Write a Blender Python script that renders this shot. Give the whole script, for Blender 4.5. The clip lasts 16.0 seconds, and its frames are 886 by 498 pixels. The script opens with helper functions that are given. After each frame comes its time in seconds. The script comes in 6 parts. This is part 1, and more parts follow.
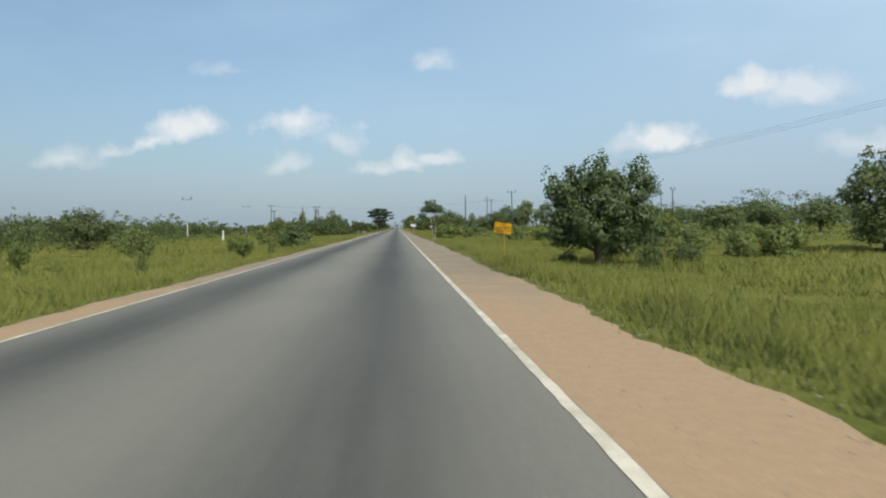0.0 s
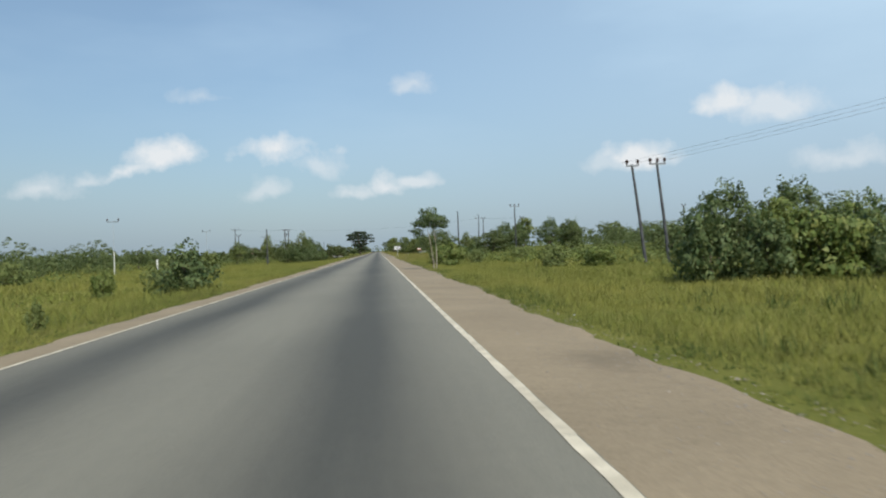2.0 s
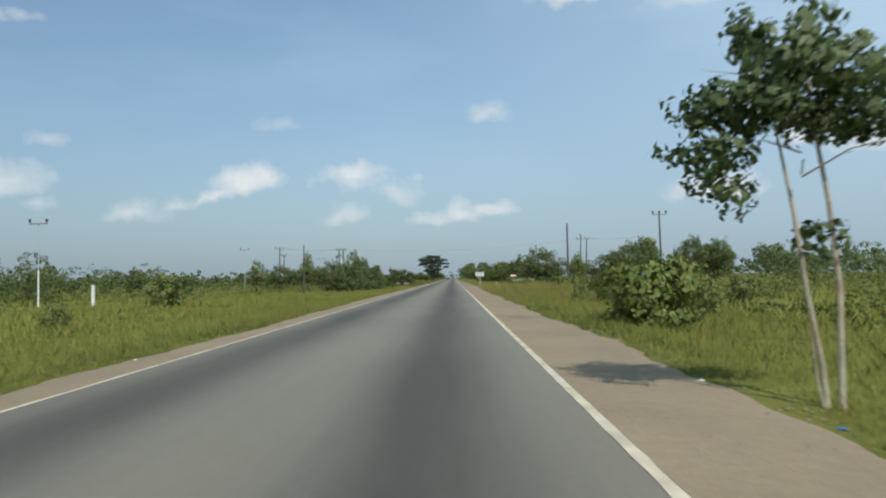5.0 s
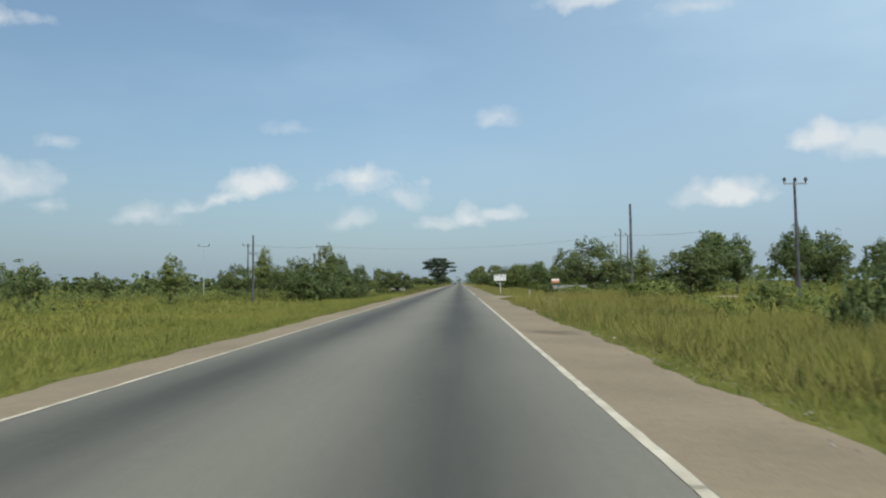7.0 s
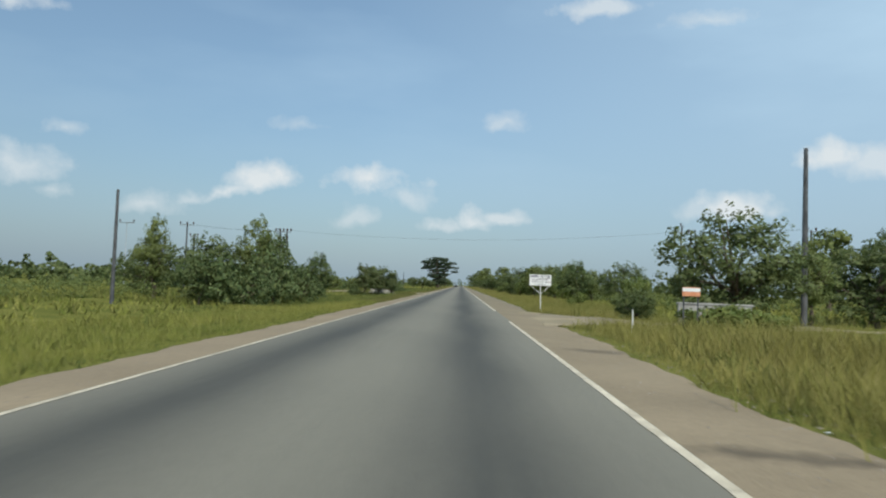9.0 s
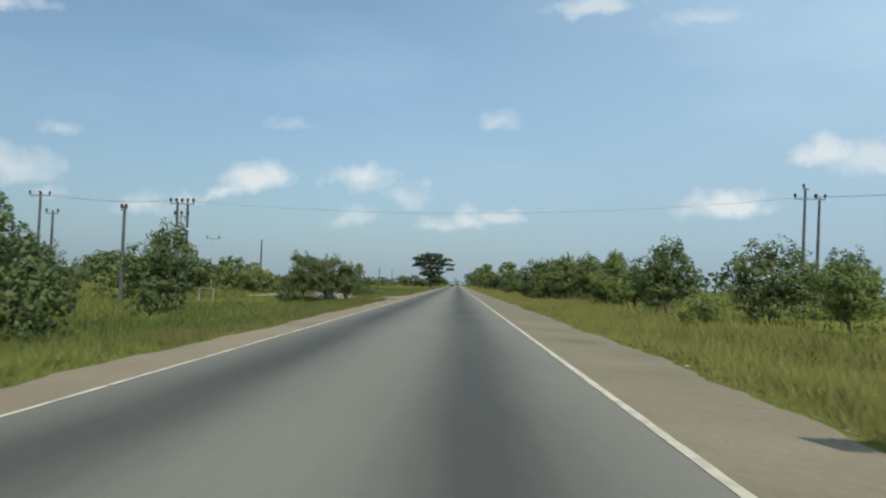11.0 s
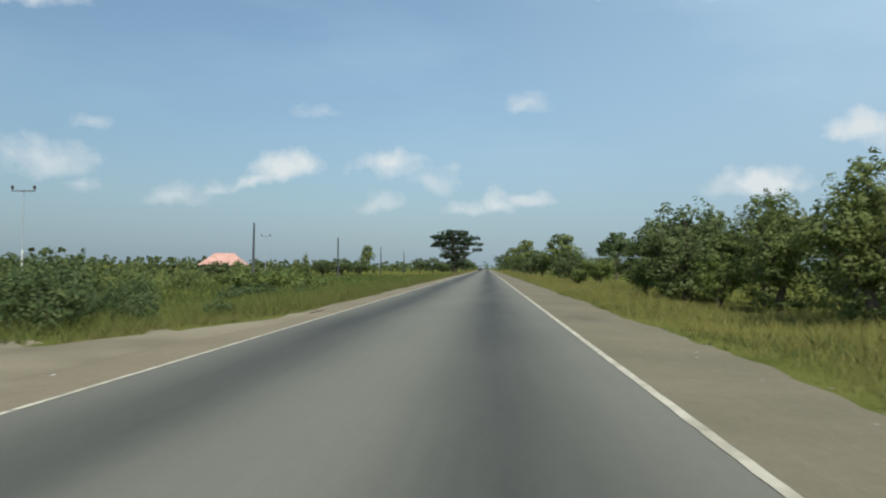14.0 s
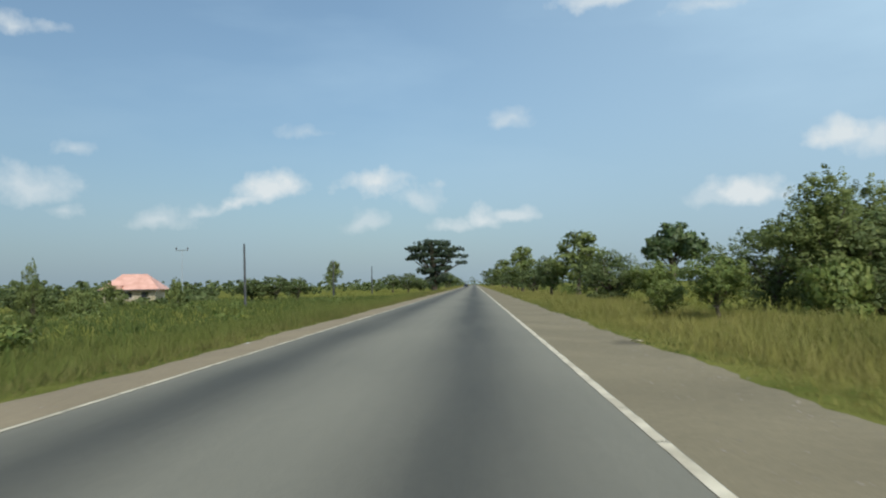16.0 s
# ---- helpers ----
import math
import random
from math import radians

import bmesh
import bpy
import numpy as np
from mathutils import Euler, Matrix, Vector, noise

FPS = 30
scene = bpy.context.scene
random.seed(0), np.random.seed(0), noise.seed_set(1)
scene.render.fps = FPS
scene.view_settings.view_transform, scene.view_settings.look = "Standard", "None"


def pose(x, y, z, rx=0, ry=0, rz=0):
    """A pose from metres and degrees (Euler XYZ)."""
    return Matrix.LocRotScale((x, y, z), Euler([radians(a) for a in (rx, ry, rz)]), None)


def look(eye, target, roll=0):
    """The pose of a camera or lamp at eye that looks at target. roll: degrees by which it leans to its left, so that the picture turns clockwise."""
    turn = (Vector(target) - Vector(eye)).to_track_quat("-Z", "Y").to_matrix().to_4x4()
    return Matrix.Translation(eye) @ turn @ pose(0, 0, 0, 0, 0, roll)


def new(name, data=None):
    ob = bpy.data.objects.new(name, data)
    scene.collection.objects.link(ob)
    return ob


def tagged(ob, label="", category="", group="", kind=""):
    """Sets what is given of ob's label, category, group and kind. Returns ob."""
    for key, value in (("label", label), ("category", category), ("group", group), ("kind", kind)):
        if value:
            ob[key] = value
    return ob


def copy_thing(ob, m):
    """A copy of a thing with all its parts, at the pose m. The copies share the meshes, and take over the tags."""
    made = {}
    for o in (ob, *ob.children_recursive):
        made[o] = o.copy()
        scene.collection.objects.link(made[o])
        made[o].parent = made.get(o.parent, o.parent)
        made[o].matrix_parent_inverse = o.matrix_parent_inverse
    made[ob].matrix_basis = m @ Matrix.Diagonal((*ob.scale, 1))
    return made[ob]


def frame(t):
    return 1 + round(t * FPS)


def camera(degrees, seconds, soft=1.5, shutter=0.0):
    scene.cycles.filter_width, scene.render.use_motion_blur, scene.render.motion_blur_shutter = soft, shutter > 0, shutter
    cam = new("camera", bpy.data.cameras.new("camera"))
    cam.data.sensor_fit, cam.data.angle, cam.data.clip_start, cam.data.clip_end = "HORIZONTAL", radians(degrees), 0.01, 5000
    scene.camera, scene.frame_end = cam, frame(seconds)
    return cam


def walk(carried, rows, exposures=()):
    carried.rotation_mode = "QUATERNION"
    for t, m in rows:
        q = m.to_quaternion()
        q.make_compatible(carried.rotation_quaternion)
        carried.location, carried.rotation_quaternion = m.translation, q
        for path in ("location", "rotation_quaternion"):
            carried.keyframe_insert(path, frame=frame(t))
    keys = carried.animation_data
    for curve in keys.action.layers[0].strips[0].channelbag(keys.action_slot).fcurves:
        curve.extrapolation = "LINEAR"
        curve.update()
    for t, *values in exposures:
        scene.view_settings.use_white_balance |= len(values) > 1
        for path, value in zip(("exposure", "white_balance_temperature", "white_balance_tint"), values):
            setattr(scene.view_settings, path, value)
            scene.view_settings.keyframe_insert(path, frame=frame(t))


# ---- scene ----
cam = camera(60.0, 16.0, soft=2.1, shutter=0.16)
PATH = [
    (0.00, pose(1.990, 21.126, 1.50, 88.341, 0.638, -3.402)),
    (0.50, pose(1.974, 28.768, 1.50, 88.355, 0.980, -4.117)),
    (1.00, pose(1.984, 36.413, 1.50, 89.158, 1.896, -4.161)),
    (1.50, pose(1.967, 44.123, 1.50, 89.458, 2.608, -4.562)),
    (2.00, pose(1.955, 51.950, 1.50, 89.969, 1.915, -4.825)),
    (2.50, pose(1.959, 59.883, 1.50, 90.336, 2.017, -4.415)),
    (3.00, pose(1.934, 67.910, 1.50, 90.674, 1.843, -3.871)),
    (3.50, pose(1.909, 76.020, 1.50, 91.005, 1.269, -1.743)),
    (4.00, pose(1.906, 84.415, 1.50, 91.056, 1.383, -0.816)),
    (4.50, pose(1.902, 93.097, 1.50, 91.633, 0.873, -0.197)),
    (4.70, pose(1.898, 96.614, 1.50, 92.134, 0.803, 0.761)),
    (5.23, pose(1.884, 106.092, 1.50, 92.110, 0.839, 0.719)),
    (5.75, pose(1.856, 115.962, 1.50, 92.059, 0.917, 0.628)),
    (6.28, pose(1.805, 126.078, 1.50, 92.007, 0.996, 0.536)),
    (6.80, pose(1.719, 136.290, 1.50, 91.984, 1.031, 0.495)),
    (7.00, pose(1.679, 140.180, 1.50, 92.483, 0.379, 1.262)),
    (7.50, pose(1.584, 149.951, 1.50, 92.816, -1.368, 2.282)),
    (8.00, pose(1.481, 159.849, 1.50, 92.476, -1.842, 2.334)),
    (8.50, pose(1.351, 169.852, 1.50, 92.635, -1.409, 2.120)),
    (8.70, pose(1.300, 173.874, 1.50, 92.698, -2.279, 1.374)),
    (9.22, pose(1.215, 184.637, 1.50, 92.512, -2.037, 1.233)),
    (9.75, pose(1.201, 195.725, 1.50, 92.102, -1.504, 0.922)),
    (10.28, pose(1.216, 207.018, 1.50, 91.693, -0.972, 0.612)),
    (10.80, pose(1.222, 218.390, 1.50, 91.506, -0.730, 0.471)),
    (11.00, pose(1.217, 222.723, 1.50, 92.583, -1.780, 1.059)),
    (11.50, pose(1.195, 233.561, 1.50, 92.488, -0.911, 1.529)),
    (12.00, pose(1.175, 244.395, 1.50, 93.112, -0.312, 3.079)),
    (12.50, pose(1.224, 255.204, 1.50, 93.239, 0.037, 2.576)),
    (13.00, pose(1.287, 266.033, 1.50, 91.602, 0.537, 3.354)),
    (13.50, pose(1.338, 276.876, 1.50, 91.014, -0.058, 2.738)),
    (14.00, pose(1.352, 287.713, 1.50, 91.368, -0.727, 3.281)),
    (14.50, pose(1.391, 298.543, 1.50, 90.726, -0.872, 3.572)),
    (15.00, pose(1.548, 309.345, 1.50, 91.543, -1.039, 2.671)),
    (15.50, pose(1.636, 320.123, 1.50, 91.500, 0.904, 0.200)),
    (16.00, pose(1.681, 330.915, 1.50, 92.622, 0.880, 2.350)),
]
walk(cam, PATH, exposures=((0.0, 0.1, 6500, 10), (2.5, 0.08, 6500, 10), (4.0, 0.01, 6470, 9), (7.0, 0.0, 6440, 8), (11.0, 0.0, 6350, 6), (13.0, -0.03, 6360, 6), (15.0, -0.03, 6360, 6), (16.0, -0.02, 6350, 6)))

# ---- world and sun ----
SUN_WAY = Vector((1.15, -3.7, 4.2)).normalized()
sun = new("sun", bpy.data.lights.new("sun", "SUN"))
sun.data.energy, sun.data.angle, sun.data.color = 3.6, radians(0.6), (1.0, 0.95, 0.86)
sun.matrix_world = look(SUN_WAY * 60, (0, 0, 0))

# clouds: azimuth from straight ahead to the right, elevation, half width, half height, weight, tilt (degrees)
CLOUDS = (
    (-7.0, 7.6, 3.0, 1.35, 1.0, 0), (-4.2, 6.3, 2.1, 1.0, 0.5, -20), (-7.8, 4.7, 2.2, 0.9, 0.5, 8),
    (-15.2, 7.0, 2.8, 1.15, 1.0, 8), (-17.6, 6.0, 2.4, 0.8, 0.95, 18), (-20.0, 5.3, 1.6, 0.5, 0.5, 10), (-22.7, 4.7, 2.2, 0.85, 0.6, 0),
    (-30.9, 6.8, 2.9, 1.5, 0.65, 0), (-28.8, 5.4, 1.0, 0.7, 0.5, 0), (-28.1, 9.4, 1.3, 0.85, 0.5, 0), (0.7, 4.8, 1.5, 0.95, 0.9, 0), (2.9, 4.9, 2.2, 0.6, 0.7, 5), (-1.4, 4.3, 1.7, 0.55, 0.55, 0),
    (2.8, 12.0, 1.6, 0.8, 0.5, 0), (19.6, 6.1, 2.2, 1.05, 1.0, 0), (17.4, 5.7, 2.2, 0.7, 0.45, 0), (21.8, 5.8, 1.7, 0.7, 0.5, 0), (25.3, 9.4, 1.9, 1.2, 0.95, 0),
    (28.4, 8.8, 3.0, 1.4, 0.7, 0), (9.9, 20.0, 3.2, 0.7, 0.7, 0), (17.8, 18.9, 3.0, 0.8, 0.5, 0),
    (-31.4, 17.0, 2.5, 0.75, 0.7, 0), (-12.6, 11.2, 2.0, 0.5, 0.3, 0), (33.0, 5.0, 3.0, 1.0, 0.5, 0),
    (-38.0, 5.5, 3.5, 1.2, 0.7, 0), (42.0, 9.0, 4.0, 1.5, 0.7, 0), (60.0, 7.0, 4.0, 1.4, 0.7, 0),
    (-55.0, 8.0, 4.0, 1.5, 0.7, 0), (-80.0, 7.0, 5.0, 1.5, 0.7, 0), (85.0, 8.0, 4.0, 1.4, 0.7, 0),
    (120.0, 7.0, 5.0, 1.5, 0.7, 0), (-120.0, 8.0, 5.0, 1.5, 0.7, 0), (160.0, 7.0, 5.0, 1.6, 0.7, 0), (-155.0, 7.0, 5.0, 1.5, 0.7, 0),
)
world = bpy.data.worlds.new("sky")
scene.world = world
world.use_nodes = True
wt = world.node_tree
wt.nodes.clear()


def wnode(kind, **values):
    n = wt.nodes.new(kind)
    for key, value in values.items():
        n.inputs[int(key[1:])].default_value = value
    return n


def wmath(op, a, b=None, clamp=False):
    n = wt.nodes.new("ShaderNodeMath")
    n.operation, n.use_clamp = op, clamp
    for i, v in enumerate((a, b)):
        if v is None:
            continue
        if isinstance(v, (int, float)):
            n.inputs[i].default_value = v
        else:
            wt.links.new(v, n.inputs[i])
    return n.outputs[0]


def wdot(vec, d):
    n = wt.nodes.new("ShaderNodeVectorMath")
    n.operation = "DOT_PRODUCT"
    wt.links.new(vec, n.inputs[0])
    n.inputs[1].default_value = d
    return n.outputs["Value"]


sky = wt.nodes.new("ShaderNodeTexSky")
sky.sky_type, sky.sun_disc = "NISHITA", False
sky.sun_elevation = math.asin(SUN_WAY.z)
sky.sun_rotation = math.atan2(SUN_WAY.x, SUN_WAY.y)
sky.air_density, sky.dust_density, sky.ozone_density, sky.altitude = 1.0, 1.0, 2.6, 60
tc = wt.nodes.new("ShaderNodeTexCoord")
way = tc.outputs["Generated"]
billow = wnode("ShaderNodeTexNoise")
billow.inputs["Scale"].default_value, billow.inputs["Detail"].default_value, billow.inputs["Roughness"].default_value = 26, 6, 0.62
wt.links.new(way, billow.inputs["Vector"])
lump = wnode("ShaderNodeTexNoise")
lump.inputs["Scale"].default_value, lump.inputs["Detail"].default_value = 11, 3
wt.links.new(way, lump.inputs["Vector"])
warp = wt.nodes.new("ShaderNodeTexNoise")
warp.inputs["Scale"].default_value, warp.inputs["Detail"].default_value = 30, 5
wt.links.new(way, warp.inputs["Vector"])
shift = wt.nodes.new("ShaderNodeVectorMath")
shift.operation = "MULTIPLY_ADD"
wt.links.new(warp.outputs["Color"], shift.inputs[0])
shift.inputs[1].default_value, shift.inputs[2].default_value = (0.045, 0.045, 0.03), (-0.0225, -0.0225, -0.015)
bent = wt.nodes.new("ShaderNodeVectorMath")
bent.operation = "ADD"
wt.links.new(way, bent.inputs[0])
wt.links.new(shift.outputs[0], bent.inputs[1])
ragged = wmath("ADD", wmath("MULTIPLY", wmath("SUBTRACT", billow.outputs[0], 0.5), 2.6),
               wmath("MULTIPLY", wmath("SUBTRACT", lump.outputs[0], 0.5), 1.6))
cover = None
for az, el, a, b, weight, tilt in CLOUDS:
    az, el, tilt = radians(az), radians(el), radians(tilt)
    across = Vector((math.cos(az), -math.sin(az), 0))
    c = Vector((math.sin(az) * math.cos(el), math.cos(az) * math.cos(el), math.sin(el)))
    rise = across.cross(c)
    e_az, e_el = across * math.cos(tilt) + rise * math.sin(tilt), rise * math.cos(tilt) - across * math.sin(tilt)
    u = wmath("MULTIPLY", wdot(bent.outputs[0], e_az), 1 / math.sin(radians(a)))
    v = wmath("MULTIPLY", wdot(bent.outputs[0], e_el), 1 / math.sin(radians(b)))
    v = wmath("MAXIMUM", v, wmath("MULTIPLY", v, -1.5))
    front = wmath("MULTIPLY", wmath("SUBTRACT", wdot(way, c), 0.9), 20, clamp=True)
    r = wmath("SQRT", wmath("ADD", wmath("MULTIPLY", u, u), wmath("MULTIPLY", v, v)))
    m = wmath("MULTIPLY", wmath("SUBTRACT", 1.2, wmath("ADD", r, wmath("MULTIPLY", ragged, 0.8))), 1.0, clamp=True)
    m = wmath("MULTIPLY", wmath("MULTIPLY", m, front), weight)
    cover = m if cover is None else wmath("MAXIMUM", cover, m)
# thin veil, streaky, thicker towards the horizon
veil = wnode("ShaderNodeTexNoise")
veil.inputs["Scale"].default_value, veil.inputs["Detail"].default_value = 3.0, 5
stretch = wt.nodes.new("ShaderNodeMapping")
stretch.inputs["Scale"].default_value = (1, 1, 3.5)
wt.links.new(way, stretch.inputs[0])
wt.links.new(stretch.outputs[0], veil.inputs["Vector"])
wisps = wmath("MULTIPLY", wmath("SUBTRACT", veil.outputs[0], 0.45), 0.75, clamp=True)
split = wt.nodes.new("ShaderNodeSeparateXYZ")
wt.links.new(way, split.inputs[0])
low = wmath("POWER", wmath("SUBTRACT", 1.0, wmath("ABSOLUTE", split.outputs[2]), clamp=True), 6.5)
aside = wmath("MULTIPLY", wmath("ADD", split.outputs[0], 0.13), 0.8, clamp=True)
thin = wmath("ADD", wmath("ADD", wisps, 0.18), aside, clamp=True)
mix1 = wt.nodes.new("ShaderNodeMixRGB")
wt.links.new(thin, mix1.inputs[0])
tint = wt.nodes.new("ShaderNodeMixRGB")
tint.blend_type, tint.inputs[0].default_value = "MULTIPLY", 1.0
wt.links.new(sky.outputs[0], tint.inputs[1])
tint.inputs[2].default_value = (0.89, 0.99, 0.98, 1)
wt.links.new(tint.outputs[0], mix1.inputs[1])
mix1.inputs[2].default_value = (4.5, 6.1, 7.55, 1)
haze = wt.nodes.new("ShaderNodeMixRGB")
wt.links.new(wmath("MULTIPLY", low, 0.92), haze.inputs[0])
wt.links.new(mix1.outputs[0], haze.inputs[1])
haze.inputs[2].default_value = (2.62, 3.32, 3.9, 1)
mix2 = wt.nodes.new("ShaderNodeMixRGB")
wt.links.new(cover, mix2.inputs[0])
dusk = wt.nodes.new("ShaderNodeMixRGB")
dusk.blend_type, dusk.inputs[2].default_value = "MULTIPLY", (0.89, 0.895, 0.90, 1)
wt.links.new(wmath("MULTIPLY", wmath("ADD", split.outputs[0], 0.1), -2.4, clamp=True), dusk.inputs[0])
wt.links.new(haze.outputs[0], dusk.inputs[1])
wt.links.new(dusk.outputs[0], mix2.inputs[1])
mix2.inputs[2].default_value = (6.3, 6.6, 6.8, 1)
background = wnode("ShaderNodeBackground")
background.inputs[1].default_value = 0.118
wt.links.new(mix2.outputs[0], background.inputs[0])
wt.links.new(background.outputs[0], wt.nodes.new("ShaderNodeOutputWorld").inputs[0])


# ---- materials ----
def material(name, dark, light, scale=3.0, rough=0.8, metal=0.0, bump=0.0, fine=40.0, island=None, translucent=0.0, specular=0.3, upright=0.0):
    """Two colours mixed by noise at two scales; island: a third colour by loose piece."""
    m = bpy.data.materials.new(name)
    m.use_nodes = True
    t = m.node_tree
    p = t.nodes["Principled BSDF"]
    p.inputs["Roughness"].default_value, p.inputs["Metallic"].default_value = rough, metal
    p.inputs["Specular IOR Level"].default_value = specular
    geo = t.nodes.new("ShaderNodeNewGeometry")
    a, b = t.nodes.new("ShaderNodeTexNoise"), t.nodes.new("ShaderNodeTexNoise")
    for n, s in ((a, scale), (b, fine)):
        n.inputs["Scale"].default_value, n.inputs["Detail"].default_value = s, 4
        t.links.new(geo.outputs["Position"], n.inputs["Vector"])
    add = t.nodes.new("ShaderNodeMath")
    add.operation = "MULTIPLY_ADD"
    add.inputs[1].default_value = 0.45
    t.links.new(b.outputs[0], add.inputs[0])
    t.links.new(a.outputs[0], add.inputs[2])
    ramp = t.nodes.new("ShaderNodeValToRGB")
    ramp.color_ramp.elements[0].position, ramp.color_ramp.elements[1].position = 0.5, 0.95
    ramp.color_ramp.elements[0].color, ramp.color_ramp.elements[1].color = (*dark, 1), (*light, 1)
    t.links.new(add.outputs[0], ramp.inputs[0])
    colour = ramp.outputs[0]
    if island:
        mix = t.nodes.new("ShaderNodeMixRGB")
        power = t.nodes.new("ShaderNodeMath")
        power.operation = "POWER"
        power.inputs[1].default_value = 2.2
        t.links.new(geo.outputs["Random Per Island"], power.inputs[0])
        t.links.new(power.outputs[0], mix.inputs[0])
        t.links.new(colour, mix.inputs[1])
        mix.inputs[2].default_value = (*island, 1)
        colour = mix.outputs[0]
    t.links.new(colour, p.inputs["Base Color"])
    if bump:
        bn = t.nodes.new("ShaderNodeBump")
        bn.inputs["Strength"].default_value, bn.inputs["Distance"].default_value = bump, 0.02
        t.links.new(b.outputs[0], bn.inputs["Height"])
        t.links.new(bn.outputs[0], p.inputs["Normal"])
    if upright:
        lean = t.nodes.new("ShaderNodeVectorMath")
        lean.operation = "MULTIPLY_ADD"
        t.links.new(geo.outputs["Normal"], lean.inputs[0])
        lean.inputs[1].default_value, lean.inputs[2].default_value = (1 - upright,) * 3, (0, 0, upright)
        unit = t.nodes.new("ShaderNodeVectorMath")
        unit.operation = "NORMALIZE"
        t.links.new(lean.outputs[0], unit.inputs[0])
        t.links.new(unit.outputs[0], p.inputs["Normal"])
    if translucent:
        tr = t.nodes.new("ShaderNodeBsdfTranslucent")
        t.links.new(colour, tr.inputs[0])
        ms = t.nodes.new("ShaderNodeMixShader")
        ms.inputs[0].default_value = translucent
        t.links.new(p.outputs[0], ms.inputs[1])
        t.links.new(tr.outputs[0], ms.inputs[2])
        t.links.new(ms.outputs[0], t.nodes["Material Output"].inputs[0])
    return m


def asphalt_material():
    """Worn asphalt: pale aggregate, darker tracks along the middle of each lane, patches and fine grain."""
    m = bpy.data.materials.new("asphalt")
    m.use_nodes = True
    t = m.node_tree
    p = t.nodes["Principled BSDF"]
    geo = t.nodes.new("ShaderNodeNewGeometry")
    xyz = t.nodes.new("ShaderNodeSeparateXYZ")
    t.links.new(geo.outputs["Position"], xyz.inputs[0])

    def mth(op, a, b=None, c=None, clamp=False):
        n = t.nodes.new("ShaderNodeMath")
        n.operation, n.use_clamp = op, clamp
        for i, v in enumerate((a, b, c)):
            if v is None:
                continue
            if isinstance(v, (int, float)):
                n.inputs[i].default_value = v
            else:
                t.links.new(v, n.inputs[i])
        return n.outputs[0]

    def nz(scale, stretch=(1, 1, 1), detail=5):
        mp = t.nodes.new("ShaderNodeMapping")
        mp.inputs["Scale"].default_value = stretch
        t.links.new(geo.outputs["Position"], mp.inputs[0])
        n = t.nodes.new("ShaderNodeTexNoise")
        n.inputs["Scale"].default_value, n.inputs["Detail"].default_value = scale, detail
        t.links.new(mp.outputs[0], n.inputs["Vector"])
        return n.outputs[0]

    wob = mth("MULTIPLY", mth("SUBTRACT", nz(1.0, (0.3, 0.06, 1)), 0.5), 0.5)
    x = mth("ADD", xyz.outputs[0], wob)

    def band(centre, half):
        d = mth("DIVIDE", mth("SUBTRACT", x, centre), half)
        return mth("POWER", 2.718, mth("MULTIPLY", mth("MULTIPLY", d, d), -1.0))

    tracks = mth("ADD", band(1.6, 0.95), mth("MULTIPLY", band(-2.15, 0.98), 0.95))
    tracks = mth("MULTIPLY", tracks, mth("MULTIPLY_ADD", nz(1.0, (0.8, 0.05, 1)), 0.7, 0.6))
    blot = mth("MULTIPLY", mth("SUBTRACT", nz(0.35, (1, 0.35, 1)), 0.5), 0.5)
    streak = mth("MULTIPLY", mth("SUBTRACT", nz(1.0, (5.0, 0.12, 1), 6), 0.5), 0.2)
    fleck = mth("MULTIPLY", mth("SUBTRACT", nz(7.0, (1, 0.5, 1), 6), 0.5), 0.16)
    dark = mth("ADD", mth("ADD", tracks, blot), mth("ADD", streak, fleck), clamp=True)
    mix = t.nodes.new("ShaderNodeMixRGB")
    mix.inputs[1].default_value, mix.inputs[2].default_value = (0.212, 0.197, 0.152, 1), (0.076, 0.073, 0.060, 1)
    t.links.new(dark, mix.inputs[0])
    grain = nz(90, detail=3)
    vary = t.nodes.new("ShaderNodeMixRGB")
    vary.blend_type = "MULTIPLY"
    vary.inputs[0].default_value = 0.5
    t.links.new(mix.outputs[0], vary.inputs[1])
    gr = t.nodes.new("ShaderNodeValToRGB")
    gr.color_ramp.elements[0].position, gr.color_ramp.elements[1].position = 0.3, 0.7
    gr.color_ramp.elements[0].color, gr.color_ramp.elements[1].color = (0.5, 0.5, 0.5, 1), (1.3, 1.3, 1.3, 1)
    t.links.new(grain, gr.inputs[0])
    t.links.new(gr.outputs[0], vary.inputs[2])
    t.links.new(vary.outputs[0], p.inputs["Base Color"])
    p.inputs["Roughness"].default_value = 0.75
    p.inputs["Specular IOR Level"].default_value = 0.3
    bn = t.nodes.new("ShaderNodeBump")
    bn.inputs["Strength"].default_value, bn.inputs["Distance"].default_value = 0.5, 0.01
    t.links.new(grain, bn.inputs["Height"])
    t.links.new(bn.outputs[0], p.inputs["Normal"])
    return m


ASPHALT = asphalt_material()
DIRT = material("shoulder_dirt", (0.18, 0.148, 0.093), (0.345, 0.285, 0.182), 0.3, 0.95, bump=0.7, fine=22)


